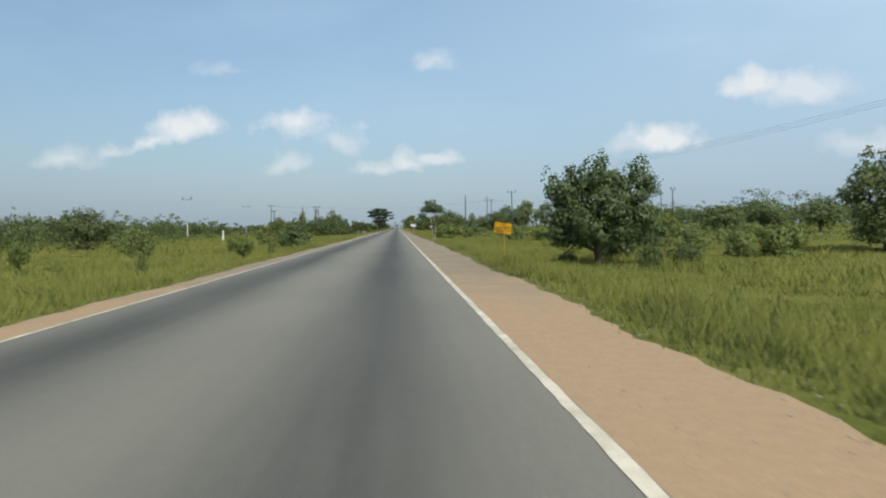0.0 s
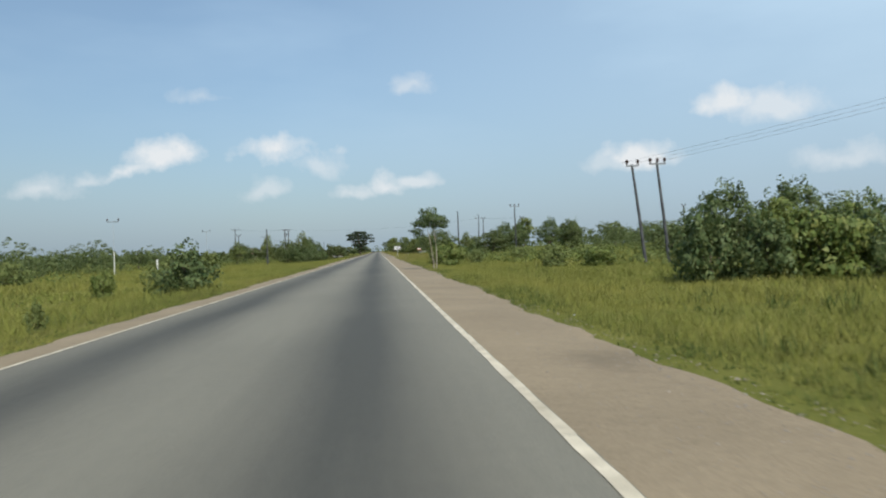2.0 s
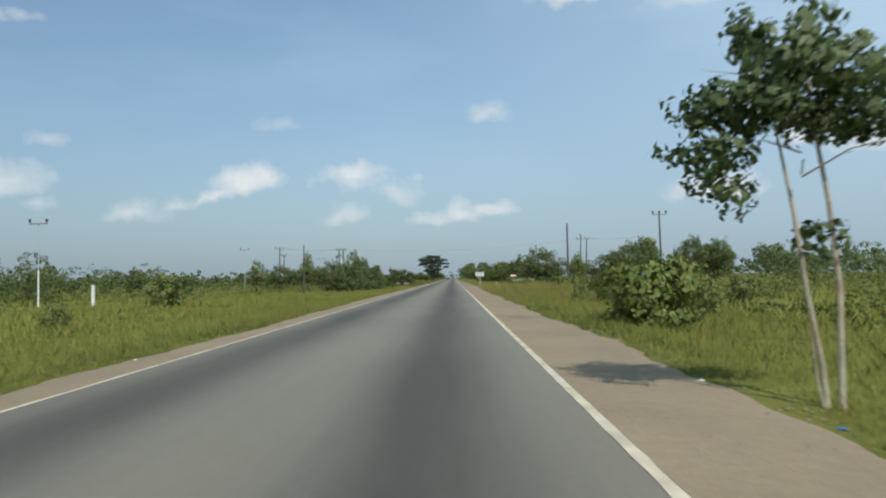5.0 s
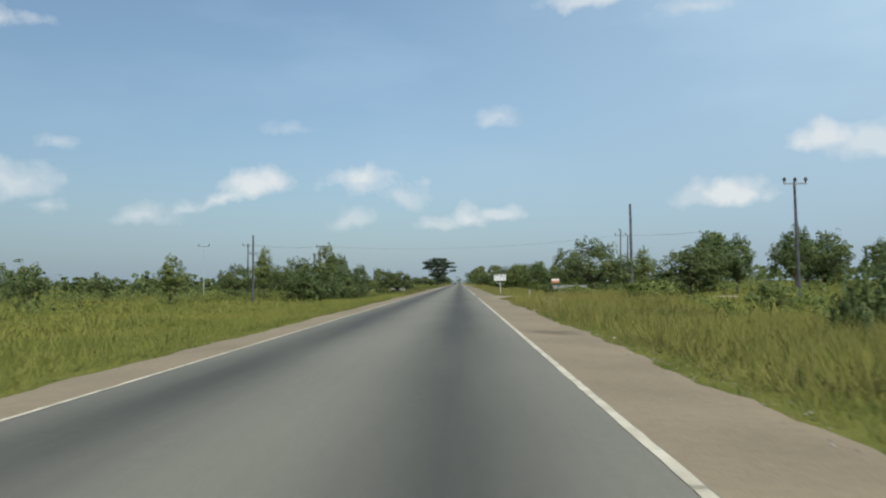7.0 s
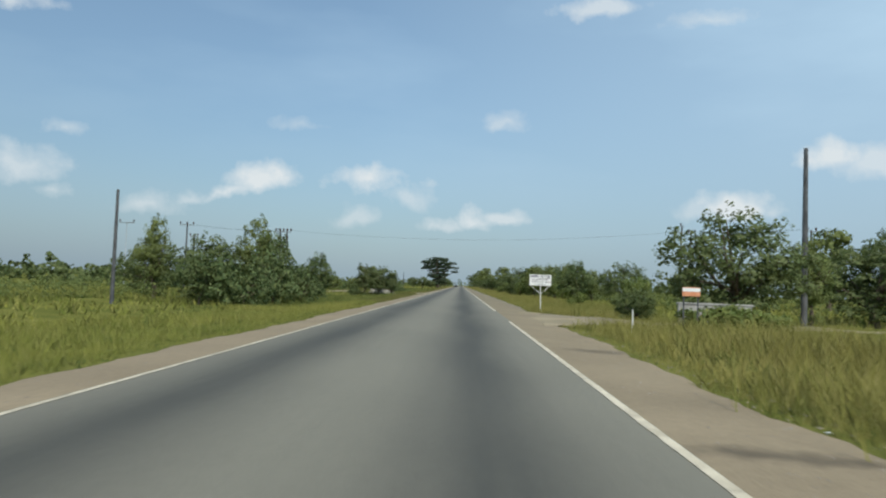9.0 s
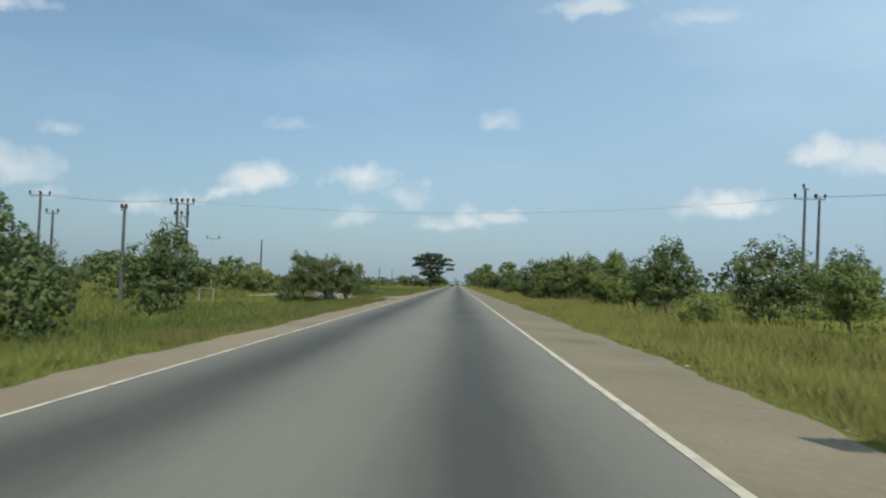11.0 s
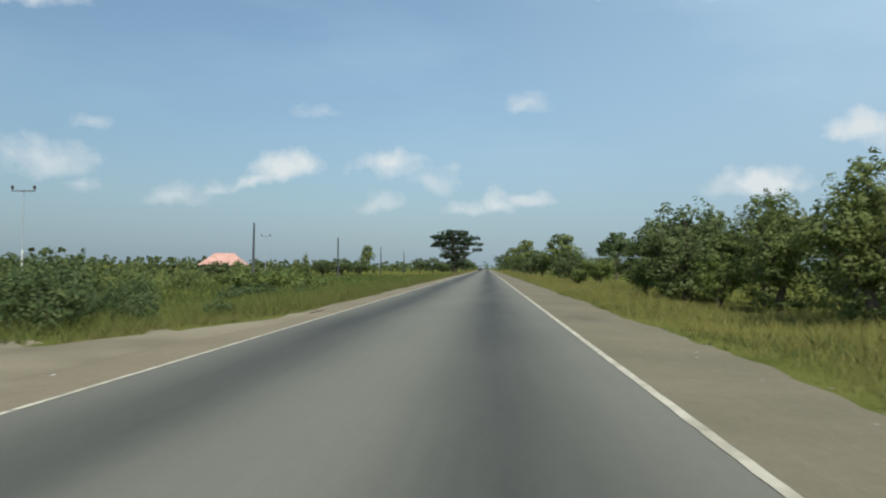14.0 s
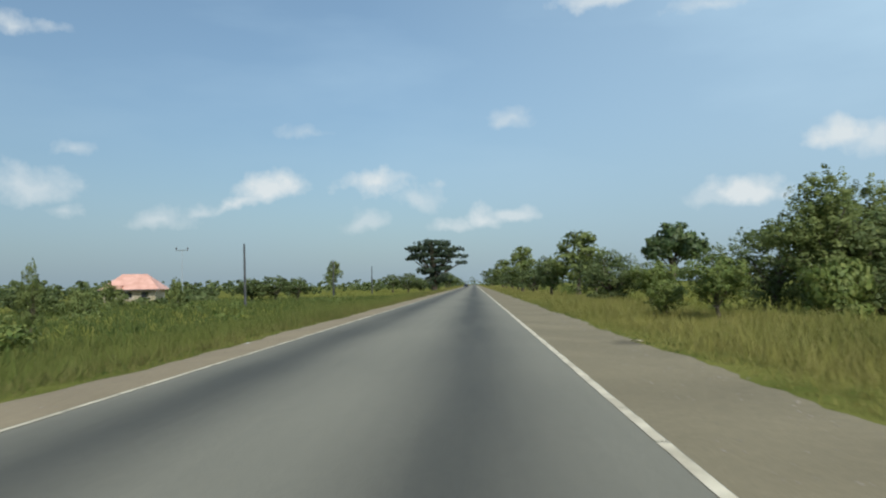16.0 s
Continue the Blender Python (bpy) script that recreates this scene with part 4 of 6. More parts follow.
# single trees and bushes that stand out: prototype, x, y, width scale, height scale, turn
SINGLES = (
    # right side
    (tree_b, 31.8, 66, 1.0, 1.05, 40), (tree_e, 17.6, 85.6, 0.85, 0.84, 10), (tree_d, 19.6, 84.6, 1.0, 1.2, 70), (tree_e, 21.4, 86.0, 0.9, 0.86, 130), (bush_d, 16.0, 83.6, 1.0, 1.15, 30), (bush_d, 18.2, 82.8, 1.0, 1.0, 80), (bush_b, 20.4, 82.4, 1.1, 1.25, 140), (bush_d, 22.6, 83.0, 1.1, 1.2, 250), (tree_d, 24.2, 86.5, 1.3, 1.2, 200),
    (bush_a, 16.3, 113.6, 1.2, 0.92, 200), (bush_b, 19.5, 112, 1.0, 0.65, 100), (bush_d, 14.2, 62.5, 0.9, 0.9, 60), (bush_f, 10.3, 58.2, 0.55, 0.5, 60), (bush_f, 12.9, 53.6, 0.42, 0.85, 10),
    (bush_f, 15.8, 57.5, 0.7, 0.6, 190),
    (far_b, 30.0, 124, 0.8, 0.7, 15), (bush_a, 27.5, 113, 1.1, 0.9, 80), (bush_a, 33, 106, 1.4, 1.0, 80), (bush_b, 30, 98, 1.3, 1.0, 80),
    (bush_d, 13.1, 162.4, 0.5, 0.8, 0), (bush_d, 15.5, 164, 1.2, 0.85, 20), (bush_a, 12.5, 135, 0.9, 0.8, 30), (bush_a, 20, 150, 1.2, 0.9, 60),
    (bush_a, 9.8, 150, 0.6, 0.7, 60), (bush_b, 11.5, 147, 0.9, 0.9, 0), (bush_a, 20, 186, 1.3, 0.9, 10), (bush_b, 16, 198, 1.2, 0.8, 10), (bush_b, 11.2, 211.2, 0.7, 0.6, 0), (bush_b, 12.4, 211.4, 0.75, 0.62, 70), (bush_b, 13.5, 211.3, 0.7, 0.58, 140),
    (tree_b, 12.6, 229.5, 0.42, 0.38, 120), (bush_a, 13.2, 235, 1.0, 1.0, 10),
    (tree_e, 36.0, 236, 1.45, 1.35, 60), (tree_e, 44.0, 238, 1.4, 1.5, 20), (tree_b, 51, 245, 1.2, 1.3, 100), (tree_c, 22.0, 226, 0.7, 0.7, 20), (tree_b, 29, 232, 1.2, 1.0, 140), (tree_e, 32.0, 234, 1.4, 1.4, 20),
    (far_b, 56, 262, 1.9, 1.55, 90), (far_b, 66, 255, 1.6, 1.4, 30),
    (tree_d, 14.0, 262.4, 0.55, 0.6, 30), (bush_b, 13.2, 262.2, 0.4, 0.5, 30), (tree_b, 20.5, 270, 0.9, 0.86, 30), (tree_b, 31, 282, 0.8, 0.9, 50),
    # grove
    (tree_d, 19, 300, 1.3, 1.0, 40), (tree_d, 16.2, 293, 0.8, 0.75, 140), (tree_c, 21, 297, 0.95, 0.64, 80), (tree_d, 15.6, 297, 1.1, 1.05, 0), (tree_c, 18, 304, 0.9, 0.75, 200),
    (tree_b, 23, 306, 0.9, 0.85, 30), (tree_c, 16.0, 310, 0.85, 0.76, 120), (tree_c, 14.0, 314, 1.0, 0.76, 20), (tree_c, 20, 315, 1.0, 0.82, 60), (tree_b, 18, 320, 0.95, 0.96, 10),
    (tree_c, 14.6, 323, 0.95, 0.72, 250), (tree_d, 12.6, 325.5, 0.8, 0.95, 150), (tree_b, 13.0, 333, 0.98, 0.96, 40), (tree_c, 16.5, 331, 1.0, 0.8, 10), (tree_b, 21, 328, 1.0, 0.88, 80), (tree_d, 14.3, 332, 0.9, 1.05, 10), (tree_d, 11.3, 336.5, 0.8, 0.9, 80),
    (tree_c, 16.0, 338, 0.85, 0.75, 180),
    # further group
    (tree_c, 18.9, 369.5, 1.15, 0.92, 10), (tree_b, 21.8, 371, 1.0, 0.95, 60), (tree_c, 25.0, 372, 1.2, 1.0, 150), (tree_c, 20.4, 371.5, 1.15, 0.88, 70), (tree_c, 23.4, 373, 1.15, 0.95, 190), (tree_b, 27.6, 371, 1.1, 1.0, 250), (tree_c, 30.0, 369, 1.2, 0.98, 30), (tree_b, 19.0, 376, 0.9, 0.9, 150), (tree_d, 11.0, 369, 0.75, 0.66, 50), (bush_b, 17.0, 364, 0.9, 1.1, 10),
    (tree_b, 13.5, 398, 0.8, 0.8, 0), (tree_d, 16.5, 395, 1.4, 1.2, 0), (far_b, 11.5, 430, 1.0, 1.15, 90), (far_c, 14.5, 426, 1.0, 0.85, 20), (far_b, 17.5, 432, 1.0, 1.1, 30), (far_b, 10.5, 447, 0.9, 0.95, 10),
    (far_b, 12.5, 465, 1.0, 1.0, 10), (far_c, 11.0, 480, 1.0, 0.95, 70), (far_b, 11.5, 505, 1.0, 1.0, 70), (far_b, 12.0, 540, 1.1, 1.1, 0), (far_b, 12.0, 580, 1.1, 1.1, 30), (far_c, 12, 610, 1.2, 1.1, 30), (far_b, 14.0, 860, 2.6, 2.6, 0),
    (bush_a, 19.4, 66, 0.95, 0.8, 20), (bush_a, 20.2, 61, 0.9, 0.7, 70), (bush_b, 23.0, 62, 0.8, 0.8, 0), (far_b, 40, 110, 1.0, 0.8, 10), (far_b, 47, 112, 1.1, 0.75, 100), (far_b, 53, 111, 1.0, 0.75, 200), (far_b, 44, 117, 1.1, 0.8, 50), (tree_d, 19.0, 258, 1.0, 1.1, 10),
    # left side
    (tree_b, -33, 110, 0.8, 0.85, 40), (bush_a, -18.0, 82, 0.9, 1.15, 0), (tree_d, -19.5, 66, 0.5, 0.62, 90), (bush_f, -10.9, 341.5, 0.9, 0.5, 0), (bush_f, -12.0, 343.2, 0.9, 0.55, 70),
    (tree_e, -19.2, 239.5, 0.8, 0.8, 50),
    (bush_a, -6.1, 70.7, 0.22, 0.4, 40), (tree_d, -7.0, 66.5, 0.4, 0.48, 0), (bush_d, -6.8, 88.5, 1.08, 0.82, 100), (bush_a, -9.4, 56.0, 0.22, 0.6, 0), (bush_b, -14.2, 98.4, 0.42, 0.7, 0), (bush_a, -27.6, 109, 2.0, 1.3, 0), (bush_a, -14.2, 115.8, 0.95, 0.55, 60),
    (bush_a, -10.5, 107, 0.4, 0.5, 0), (bush_a, -23, 168, 1.8, 1.45, 60), (bush_a, -18, 140, 0.8, 0.7, 90), (bush_a, -33, 128, 1.5, 1.2, 90), (bush_a, -24, 97, 0.9, 0.9, 20),
    (tree_c, -28.0, 218.6, 0.78, 0.7, 200), (tree_b, -20.5, 246, 1.0, 1.0, 30), (tree_c, -25.5, 246, 0.85, 0.95, 80), (tree_b, -16.4, 254, 0.5, 0.66, 10), (bush_d, -16.4, 245, 1.1, 0.95, 50), (tree_e, -15.4, 247.6, 0.95, 1.15, 50), (bush_d, -14.4, 243.6, 1.2, 1.5, 160),
    (bush_d, -17.5, 240.5, 1.5, 1.3, 80), (bush_d, -15.6, 239.4, 1.2, 1.1, 10), (bush_a, -28.2, 289.0, 1.6, 1.6, 0), (bush_a, -21.7, 310, 1.2, 1.6, 0), (far_b, -38, 398, 1.0, 0.62, 0), (bush_a, -35.0, 401, 1.6, 1.2, 90), (bush_a, -23.5, 315.5, 1.7, 1.5, 20), (bush_a, -25.5, 320, 1.7, 1.5, 120), (tree_b, -36, 270, 0.9, 0.95, 20), (far_b, -55, 240, 1.0, 1.0, 60), (far_b, -49, 248, 0.9, 0.85, 160),
    (tree_e, -14.75, 264.4, 0.92, 0.98, 30), (bush_d, -14.9, 263.9, 0.75, 0.95, 30), (bush_f, -13.6, 263.6, 0.5, 0.5, 100), (bush_c, -8.8, 291.5, 0.84, 0.84, 100), (bush_c, -10.7, 292.6, 1.08, 0.98, 200), (bush_d, -14.4, 292.4, 0.5, 0.75, 0), (bush_f, -12.6, 291.4, 0.4, 0.4, 50), (bush_f, -9.9, 291.0, 0.4, 0.36, 90),
    (bush_f, -11.4, 305.6, 1.0, 1.0, 60), (bush_f, -10.6, 307.4, 0.9, 1.15, 200), (bush_f, -9.2, 310.5, 0.7, 0.85, 140), (bush_f, -11.5, 311.5, 1.0, 0.9, 90), (bush_d, -10.4, 309.0, 0.45, 0.7, 20), (bush_f, -13.4, 304.8, 1.0, 0.85, 0), (broad, -15.0, 305.2, 0.8, 0.8, 120), (bush_a, -16.6, 306.4, 1.2, 1.1, 130), (bush_f, -8.3, 308.4, 0.5, 0.6, 200), (bush_f, -7.8, 313.5, 0.5, 0.5, 250), (bush_a, -19.6, 306.2, 1.3, 1.2, 20), (tree_d, -21.4, 307.5, 1.0, 0.95, 20), (bush_a, -24.6, 308, 1.4, 1.5, 20),
    (broad, -15.2, 353.2, 1.2, 0.95, 0), (broad, -17.0, 355.0, 1.2, 1.05, 60), (broad, -18.6, 353.6, 1.1, 0.9, 150), (broad, -20.2, 356.0, 1.2, 1.0, 210), (broad, -13.6, 355.4, 0.9, 0.7, 280), (tree_c, -16.2, 361.2, 0.26, 0.46, 20), (bush_a, -29.3, 409.4, 0.9, 1.55, 70), (far_b, -25.0, 446, 0.9, 0.78, 30), (bush_f, -20.1, 333.5, 1.0, 0.95, 0), (bush_a, -24.2, 351, 1.0, 0.95, 80), (bush_a, -26.5, 340, 1.3, 0.95, 150),
    (far_b, -36, 318, 1.5, 1.15, 30), (far_b, -44, 322, 1.5, 1.2, 100), (far_b, -28, 322, 1.2, 1.08, 200), (far_b, -33, 310, 1.2, 1.0, 90), (far_b, -40, 314, 1.2, 1.05, 20), (far_b, -30.5, 316, 1.1, 1.0, 250),
    (bush_f, -13.5, 318, 1.2, 0.75, 0), (bush_f, -17.5, 313, 1.5, 1.35, 40), (bush_f, -14.2, 311.5, 1.2, 1.1, 10), (bush_f, -20, 319, 1.5, 1.2, 90), (bush_f, -18, 328, 1.2, 0.75, 80),
    (bush_f, -14.4, 342, 1.0, 0.62, 30), (bush_f, -16.8, 345, 1.1, 0.66, 90), (bush_f, -15.4, 337, 1.0, 0.6, 130), (tree_d, -21.5, 362, 0.5, 0.5, 0), (tree_d, -26, 366, 0.6, 0.5, 50), (bush_a, -27, 372, 1.4, 0.9, 50),
    (bush_a, -44, 425, 2.0, 1.5, 10), (far_b, -48, 470, 0.9, 0.6, 10), (tree_d, -62, 480, 0.8, 0.85, 80), (far_b, -30, 452, 1.4, 0.9, 40), (far_b, -35, 456, 1.3, 0.85, 140), (far_c, -46.7, 593, 0.95, 1.15, 10),
    (far_b, -17, 548, 1.3, 1.25, 0), (far_b, -21.5, 548, 1.1, 1.15, 60), (far_b, -13.5, 545, 1.2, 0.9, 130), (far_b, -8.5, 640, 1.6, 1.3, 10), (far_b, -12, 700, 2, 1.7, 10),
)
for proto, x, y, s, sz, turn in SINGLES:
    plant(proto, x, y, s, sz, turn, sink=0.1)

# the slender roadside tree with two pale trunks and feathery layers
rng = np.random.default_rng(31)
slim = thing("tree", "slender tree with two thin pale trunks and feathery layered leaves", "tree", (6.35, 110.9, gz(6.35, 110.9) - 0.2))
part("trunk", tube([(0.05, 0, -0.3), (0.06, 0, 0.6), (0.08, 0.02, 1.6), (0.0, 0.05, 2.6), (-0.12, 0.1, 3.5), (-0.2, 0.1, 4.4)], [0.045, 0.04, 0.034, 0.03, 0.024, 0.012]), PALE_BARK, slim)
bm = tube([(-0.05, 0.05, -0.3), (-0.14, 0.05, 0.7), (-0.3, 0.05, 1.6), (-0.42, 0.08, 2.6), (-0.6, 0.1, 3.6)], [0.04, 0.035, 0.03, 0.026, 0.012])
for k in range(12):
    z = rng.uniform(2.9, 4.0)
    a = rng.uniform(0, math.tau)
    tube_into(bm, [(-0.3, 0.08, z), (-0.3 + 0.6 * math.cos(a), 0.08 + 0.6 * math.sin(a), z + 0.25), (-0.3 + 1.2 * math.cos(a), 0.08 + 1.2 * math.sin(a), z + 0.3)], [0.014, 0.01, 0.004], 4)
tube_into(bm, [(-0.08, 0, -0.1), (-0.2, 0.05, 0.5), (-0.26, 0.05, 1.1)], [0.02, 0.015, 0.01], 5)
part("trunk", bm, PALE_BARK, slim)
layers = [(-0.55, 0.1, 4.55, 0.75, 0.8, 0.45), (-0.2, 0.1, 4.1, 1.1, 1.0, 0.4), (0.55, 0.0, 4.0, 0.6, 0.7, 0.3), (-0.9, 0.1, 3.75, 0.9, 0.8, 0.25), (-1.45, 0.0, 3.2, 0.5, 0.5, 0.2), (-1.2, 0.1, 2.75, 0.4, 0.4, 0.2), (0.2, 0.1, 3.6, 0.8, 0.8, 0.2), (-0.05, 0.1, 2.2, 0.25, 0.25, 0.15)]
part("crown", leaves("crown", rng, layers, 280, 17, 0.12, 0.14, LEAF_DEEP, -0.1, 0.1), LEAF_DEEP, slim)

# the great flat-topped tree far ahead
rng = np.random.default_rng(32)
great = thing("tree", "huge flat-topped spreading tree beside the far road", "tree", (-10.2, 559, gz(-10.2, 559)))
tops = [(0, 0, 14.4, 6.0, 6, 0.9), (3.0, 0, 12.6, 6.0, 6, 0.8), (-4.2, 0, 12.8, 4.6, 5, 0.9), (5.8, 0, 10.6, 4.2, 4, 0.6), (-1, 0, 11.0, 6.2, 6, 0.7), (-5.8, 0, 10.2, 3.0, 3, 0.7), (8.0, 0, 8.6, 2.0, 2, 0.4),
        (1, 0, 9.0, 5.4, 5, 0.7), (3, -1, 7.0, 3.4, 3, 0.8), (-1.5, -1, 6.2, 4, 3, 1.0), (1.5, -1, 4.0, 3.4, 3, 1.5), (-2, -1, 2.6, 4, 3, 1.5)]
part("trunk", limbs(rng, 0.8, 6.0, tops, 26), BARK, great)
part("crown", leaves("crown", rng, tops, 640, 18, 0.6, 0.42, LEAF_BLACK, 0.1, 0.1), LEAF_BLACK, great)

# a palm-like dark tree standing above the bushes
rng = np.random.default_rng(33)
palm = thing("tree", "dark feathery-topped tree above the roadside bushes", "tree", (21.2, 407, gz(21.2, 407) - 0.3))
tops = [(0, 0, 6.2, 2.6, 2.4, 0.9), (-1.5, 0, 5.2, 1.8, 1.8, 0.8), (1.6, 0, 5.4, 1.8, 1.8, 0.8), (0.2, 0, 7.2, 1.2, 1.2, 0.7)]
part("trunk", limbs(rng, 0.2, 4.5, tops, 14), BARK, palm)
part("crown", leaves("crown", rng, tops, 170, 20, 0.42, 0.36, LEAF_DEEP, 0.1, 0.15), LEAF_DEEP, palm)


def thicket(name, label, seed, places, leaf, per_plant, size, kind="stuff"):
    """Many plants joined into one: places hold x, y, radius, height."""
    rng = np.random.default_rng(seed)
    chunks, normals = [], []
    for x, y, r, h in places:
        z = gz(x, y)
        blobs = [(x, y, z + h * 0.45, r, r, h * 0.45)]
        for _ in range(3):
            a = rng.uniform(0, math.tau)
            blobs.append((x + r * 0.6 * math.cos(a), y + r * 0.6 * math.sin(a), z + h * rng.uniform(0.35, 0.75), r * 0.6, r * 0.6, h * 0.3))
        # coarser leaves where the plant stays far from the road, finer where it comes near
        count, leaf_size = per_plant // 18, size
        if size > 0.2:
            count, leaf_size = (count // 3, size * 1.9) if y > 260 or abs(x) > 95 else (count * 2, size * 0.68)
        v, n = leaf_cloud(rng, blobs, count, 18, leaf_size * max(1.0, (r / 2) ** 0.5), r * 0.13, hollow=0.62)
        chunks.append(v)
        normals.append(n)
    return tagged(new(name, quads_mesh(name, np.concatenate(chunks), leaf, 4, np.concatenate(normals))), label, "shrubs", kind=kind)


rng = np.random.default_rng(77)


def scatter(n, x0, x1, y0, y1, r0, r1, h0, h1, avoid=()):
    out = []
    while len(out) < n:
        x, y = rng.uniform(x0, x1), rng.uniform(y0, y1)
        if any(a < x < b and c < y < d for a, b, c, d in avoid):
            continue
        r = rng.uniform(r0, r1)
        out.append((x, y, r, rng.uniform(h0, h1)))
    return out


TRACKS = ((5, 32, 210, 226), (-32, -4, 290, 309))
thicket("scrub", "low green scrub spreading behind the verge grass", 1,
        scatter(150, 22, 60, 70, 205, 1.0, 2.6, 0.6, 2.1, TRACKS) + scatter(90, 20, 60, 225, 340, 1.2, 2.4, 1.2, 2.4, TRACKS), LEAF, 252, 0.155)
thicket("scrub", "low yellowish green scrub spreading behind the verge grass", 2,
        scatter(80, 17, 60, 60, 205, 0.7, 2.0, 0.5, 1.6, TRACKS) + scatter(30, 13, 30, 118, 205, 0.6, 1.3, 0.5, 1.0, TRACKS) + scatter(70, 20, 42, 225, 420, 0.8, 1.6, 1.0, 2.0, TRACKS) + scatter(26, 12, 22, 400, 500, 0.8, 1.4, 0.9, 1.8), LEAF_PALE, 252, 0.145)
thicket("scrub", "dense green scrub across the low field", 3,
        scatter(60, -60, -28, 60, 210, 1.0, 2.2, 1.0, 2.0) + scatter(45, -60, -20, 318, 470, 1.2, 2.4, 0.7, 1.2, TRACKS) + scatter(60, -48, -22, 312, 374, 1.0, 1.8, 1.1, 1.9, TRACKS) + scatter(60, -60, -26, 225, 300, 1.2, 2.4, 1.2, 2.2, TRACKS), LEAF, 252, 0.155)
thicket("scrub", "patchy yellowish green scrub across the low field", 4,
        scatter(40, -70, -20, 60, 210, 0.8, 1.6, 0.8, 1.4) + scatter(40, -50, -10.5, 312, 470, 0.7, 1.6, 0.7, 1.1, TRACKS), LEAF_PALE, 270, 0.14)
thicket("far_trees", "distant line of green trees and bushes", 5,
        scatter(110, -150, -60, 120, 330, 2.2, 4.5, 3.0, 6.0) + scatter(150, -260, -80, 330, 800, 3, 6, 3.5, 7.0) + scatter(60, -60, -18, 600, 1100, 2.5, 5, 3, 6) + scatter(26, -26, -9, 760, 1250, 2.5, 4, 4, 7) + scatter(40, -70, 70, 1290, 1400, 4, 7, 6, 11) + scatter(90, -130, -55, 70, 150, 2, 4, 4.2, 6.8) + scatter(80, -80, -42, 110, 230, 1.8, 3.2, 3.6, 6.2) + scatter(90, -150, -30, 512, 760, 2.5, 5, 2.8, 5.0) + scatter(50, -120, -34, 385, 470, 1.8, 3.0, 1.1, 1.8) + scatter(55, -110, -45, 300, 520, 2.2, 4.0, 3.0, 5.0, ((-90, -30, 345, 500),)), LEAF_DARK, 324, 0.33)
thicket("far_trees", "distant band of dark trees on a low rise", 6,
        scatter(150, 60, 150, 110, 330, 2.5, 5, 3.5, 7.0) + scatter(130, 60, 220, 330, 800, 3, 6, 4, 8.0) + scatter(70, 14, 60, 480, 900, 2.5, 4.5, 3.5, 7) + scatter(30, 9, 26, 640, 1250, 2.5, 4, 4, 7) + scatter(50, 70, 140, 50, 120, 2.5, 4.5, 3.5, 6) + scatter(60, 45, 75, 130, 220, 2.0, 3.5, 3.0, 5.0), LEAF_DARK, 324, 0.33)


# ---- grass ----
def tufts(seed, xs, ys, zs, height, blades, width, coarse=False, lean=0.78, curl=0.25):
    """Blades in tufts: each blade is one narrow bent piece of five corners, or of three where coarse."""
    rng = np.random.default_rng(seed)
    n = len(xs)
    base = np.repeat(np.stack([xs, ys, zs], 1), blades, 0)
    h = np.repeat(height, blades) * rng.uniform(0.55, 1.15, n * blades)
    base[:, :2] += rng.normal(size=(n * blades, 2)) * (0.42 * np.repeat(height, blades))[:, None]
    a = rng.uniform(0, math.tau, n * blades)
    out = np.stack([np.cos(a), np.sin(a), np.zeros_like(a)], 1)
    side = np.stack([-np.sin(a), np.cos(a), np.zeros_like(a)], 1)
    turn = rng.uniform(-1.2, 1.2, n * blades)
    side = side * np.cos(turn)[:, None] + out * np.sin(turn)[:, None]
    w = (np.repeat(width, blades) * rng.uniform(0.6, 1.4, n * blades))[:, None] * side
    t = rng.uniform(0.3, 1.0, n * blades)[:, None] * lean
    up = np.array([0, 0, 1.0])
    mid = base + up * (h * 0.6)[:, None] + out * h[:, None] * t * 0.45
    tip = base + up * (h * (1 - 0.25 * t[:, 0]))[:, None] + out * h[:, None] * t * (1 + curl)
    if coarse:
        return np.stack([base - w * 0.5 - up * 0.05, base + w * 0.5 - up * 0.05, tip], 1)
    return np.stack([base - w * 0.5 - up * 0.05, base + w * 0.5 - up * 0.05, mid + w * 0.5, tip, mid - w * 0.5], 1)


def bare(x, y):
    """Where no grass grows: the tracks that join the road."""
    return ((x > 0) & (y > 213.5) & (y < 224.5)) | ((x < 0) & (y > 297.6) & (y < 302.4) & (x > -19.5)) | ((x < 0) & (x > -11.0) & (y > np.minimum(288.5 + (-x - 4.2) * 1.86, 295.2 + (-x - 7.8) * 0.67)) & (y < np.maximum(316 - (-x - 4) * 4.6, 302.6))) | ((x > 0) & (x < 7.5) & (y > 212) & (y < 228 - (x - 4.6) * 1.2))


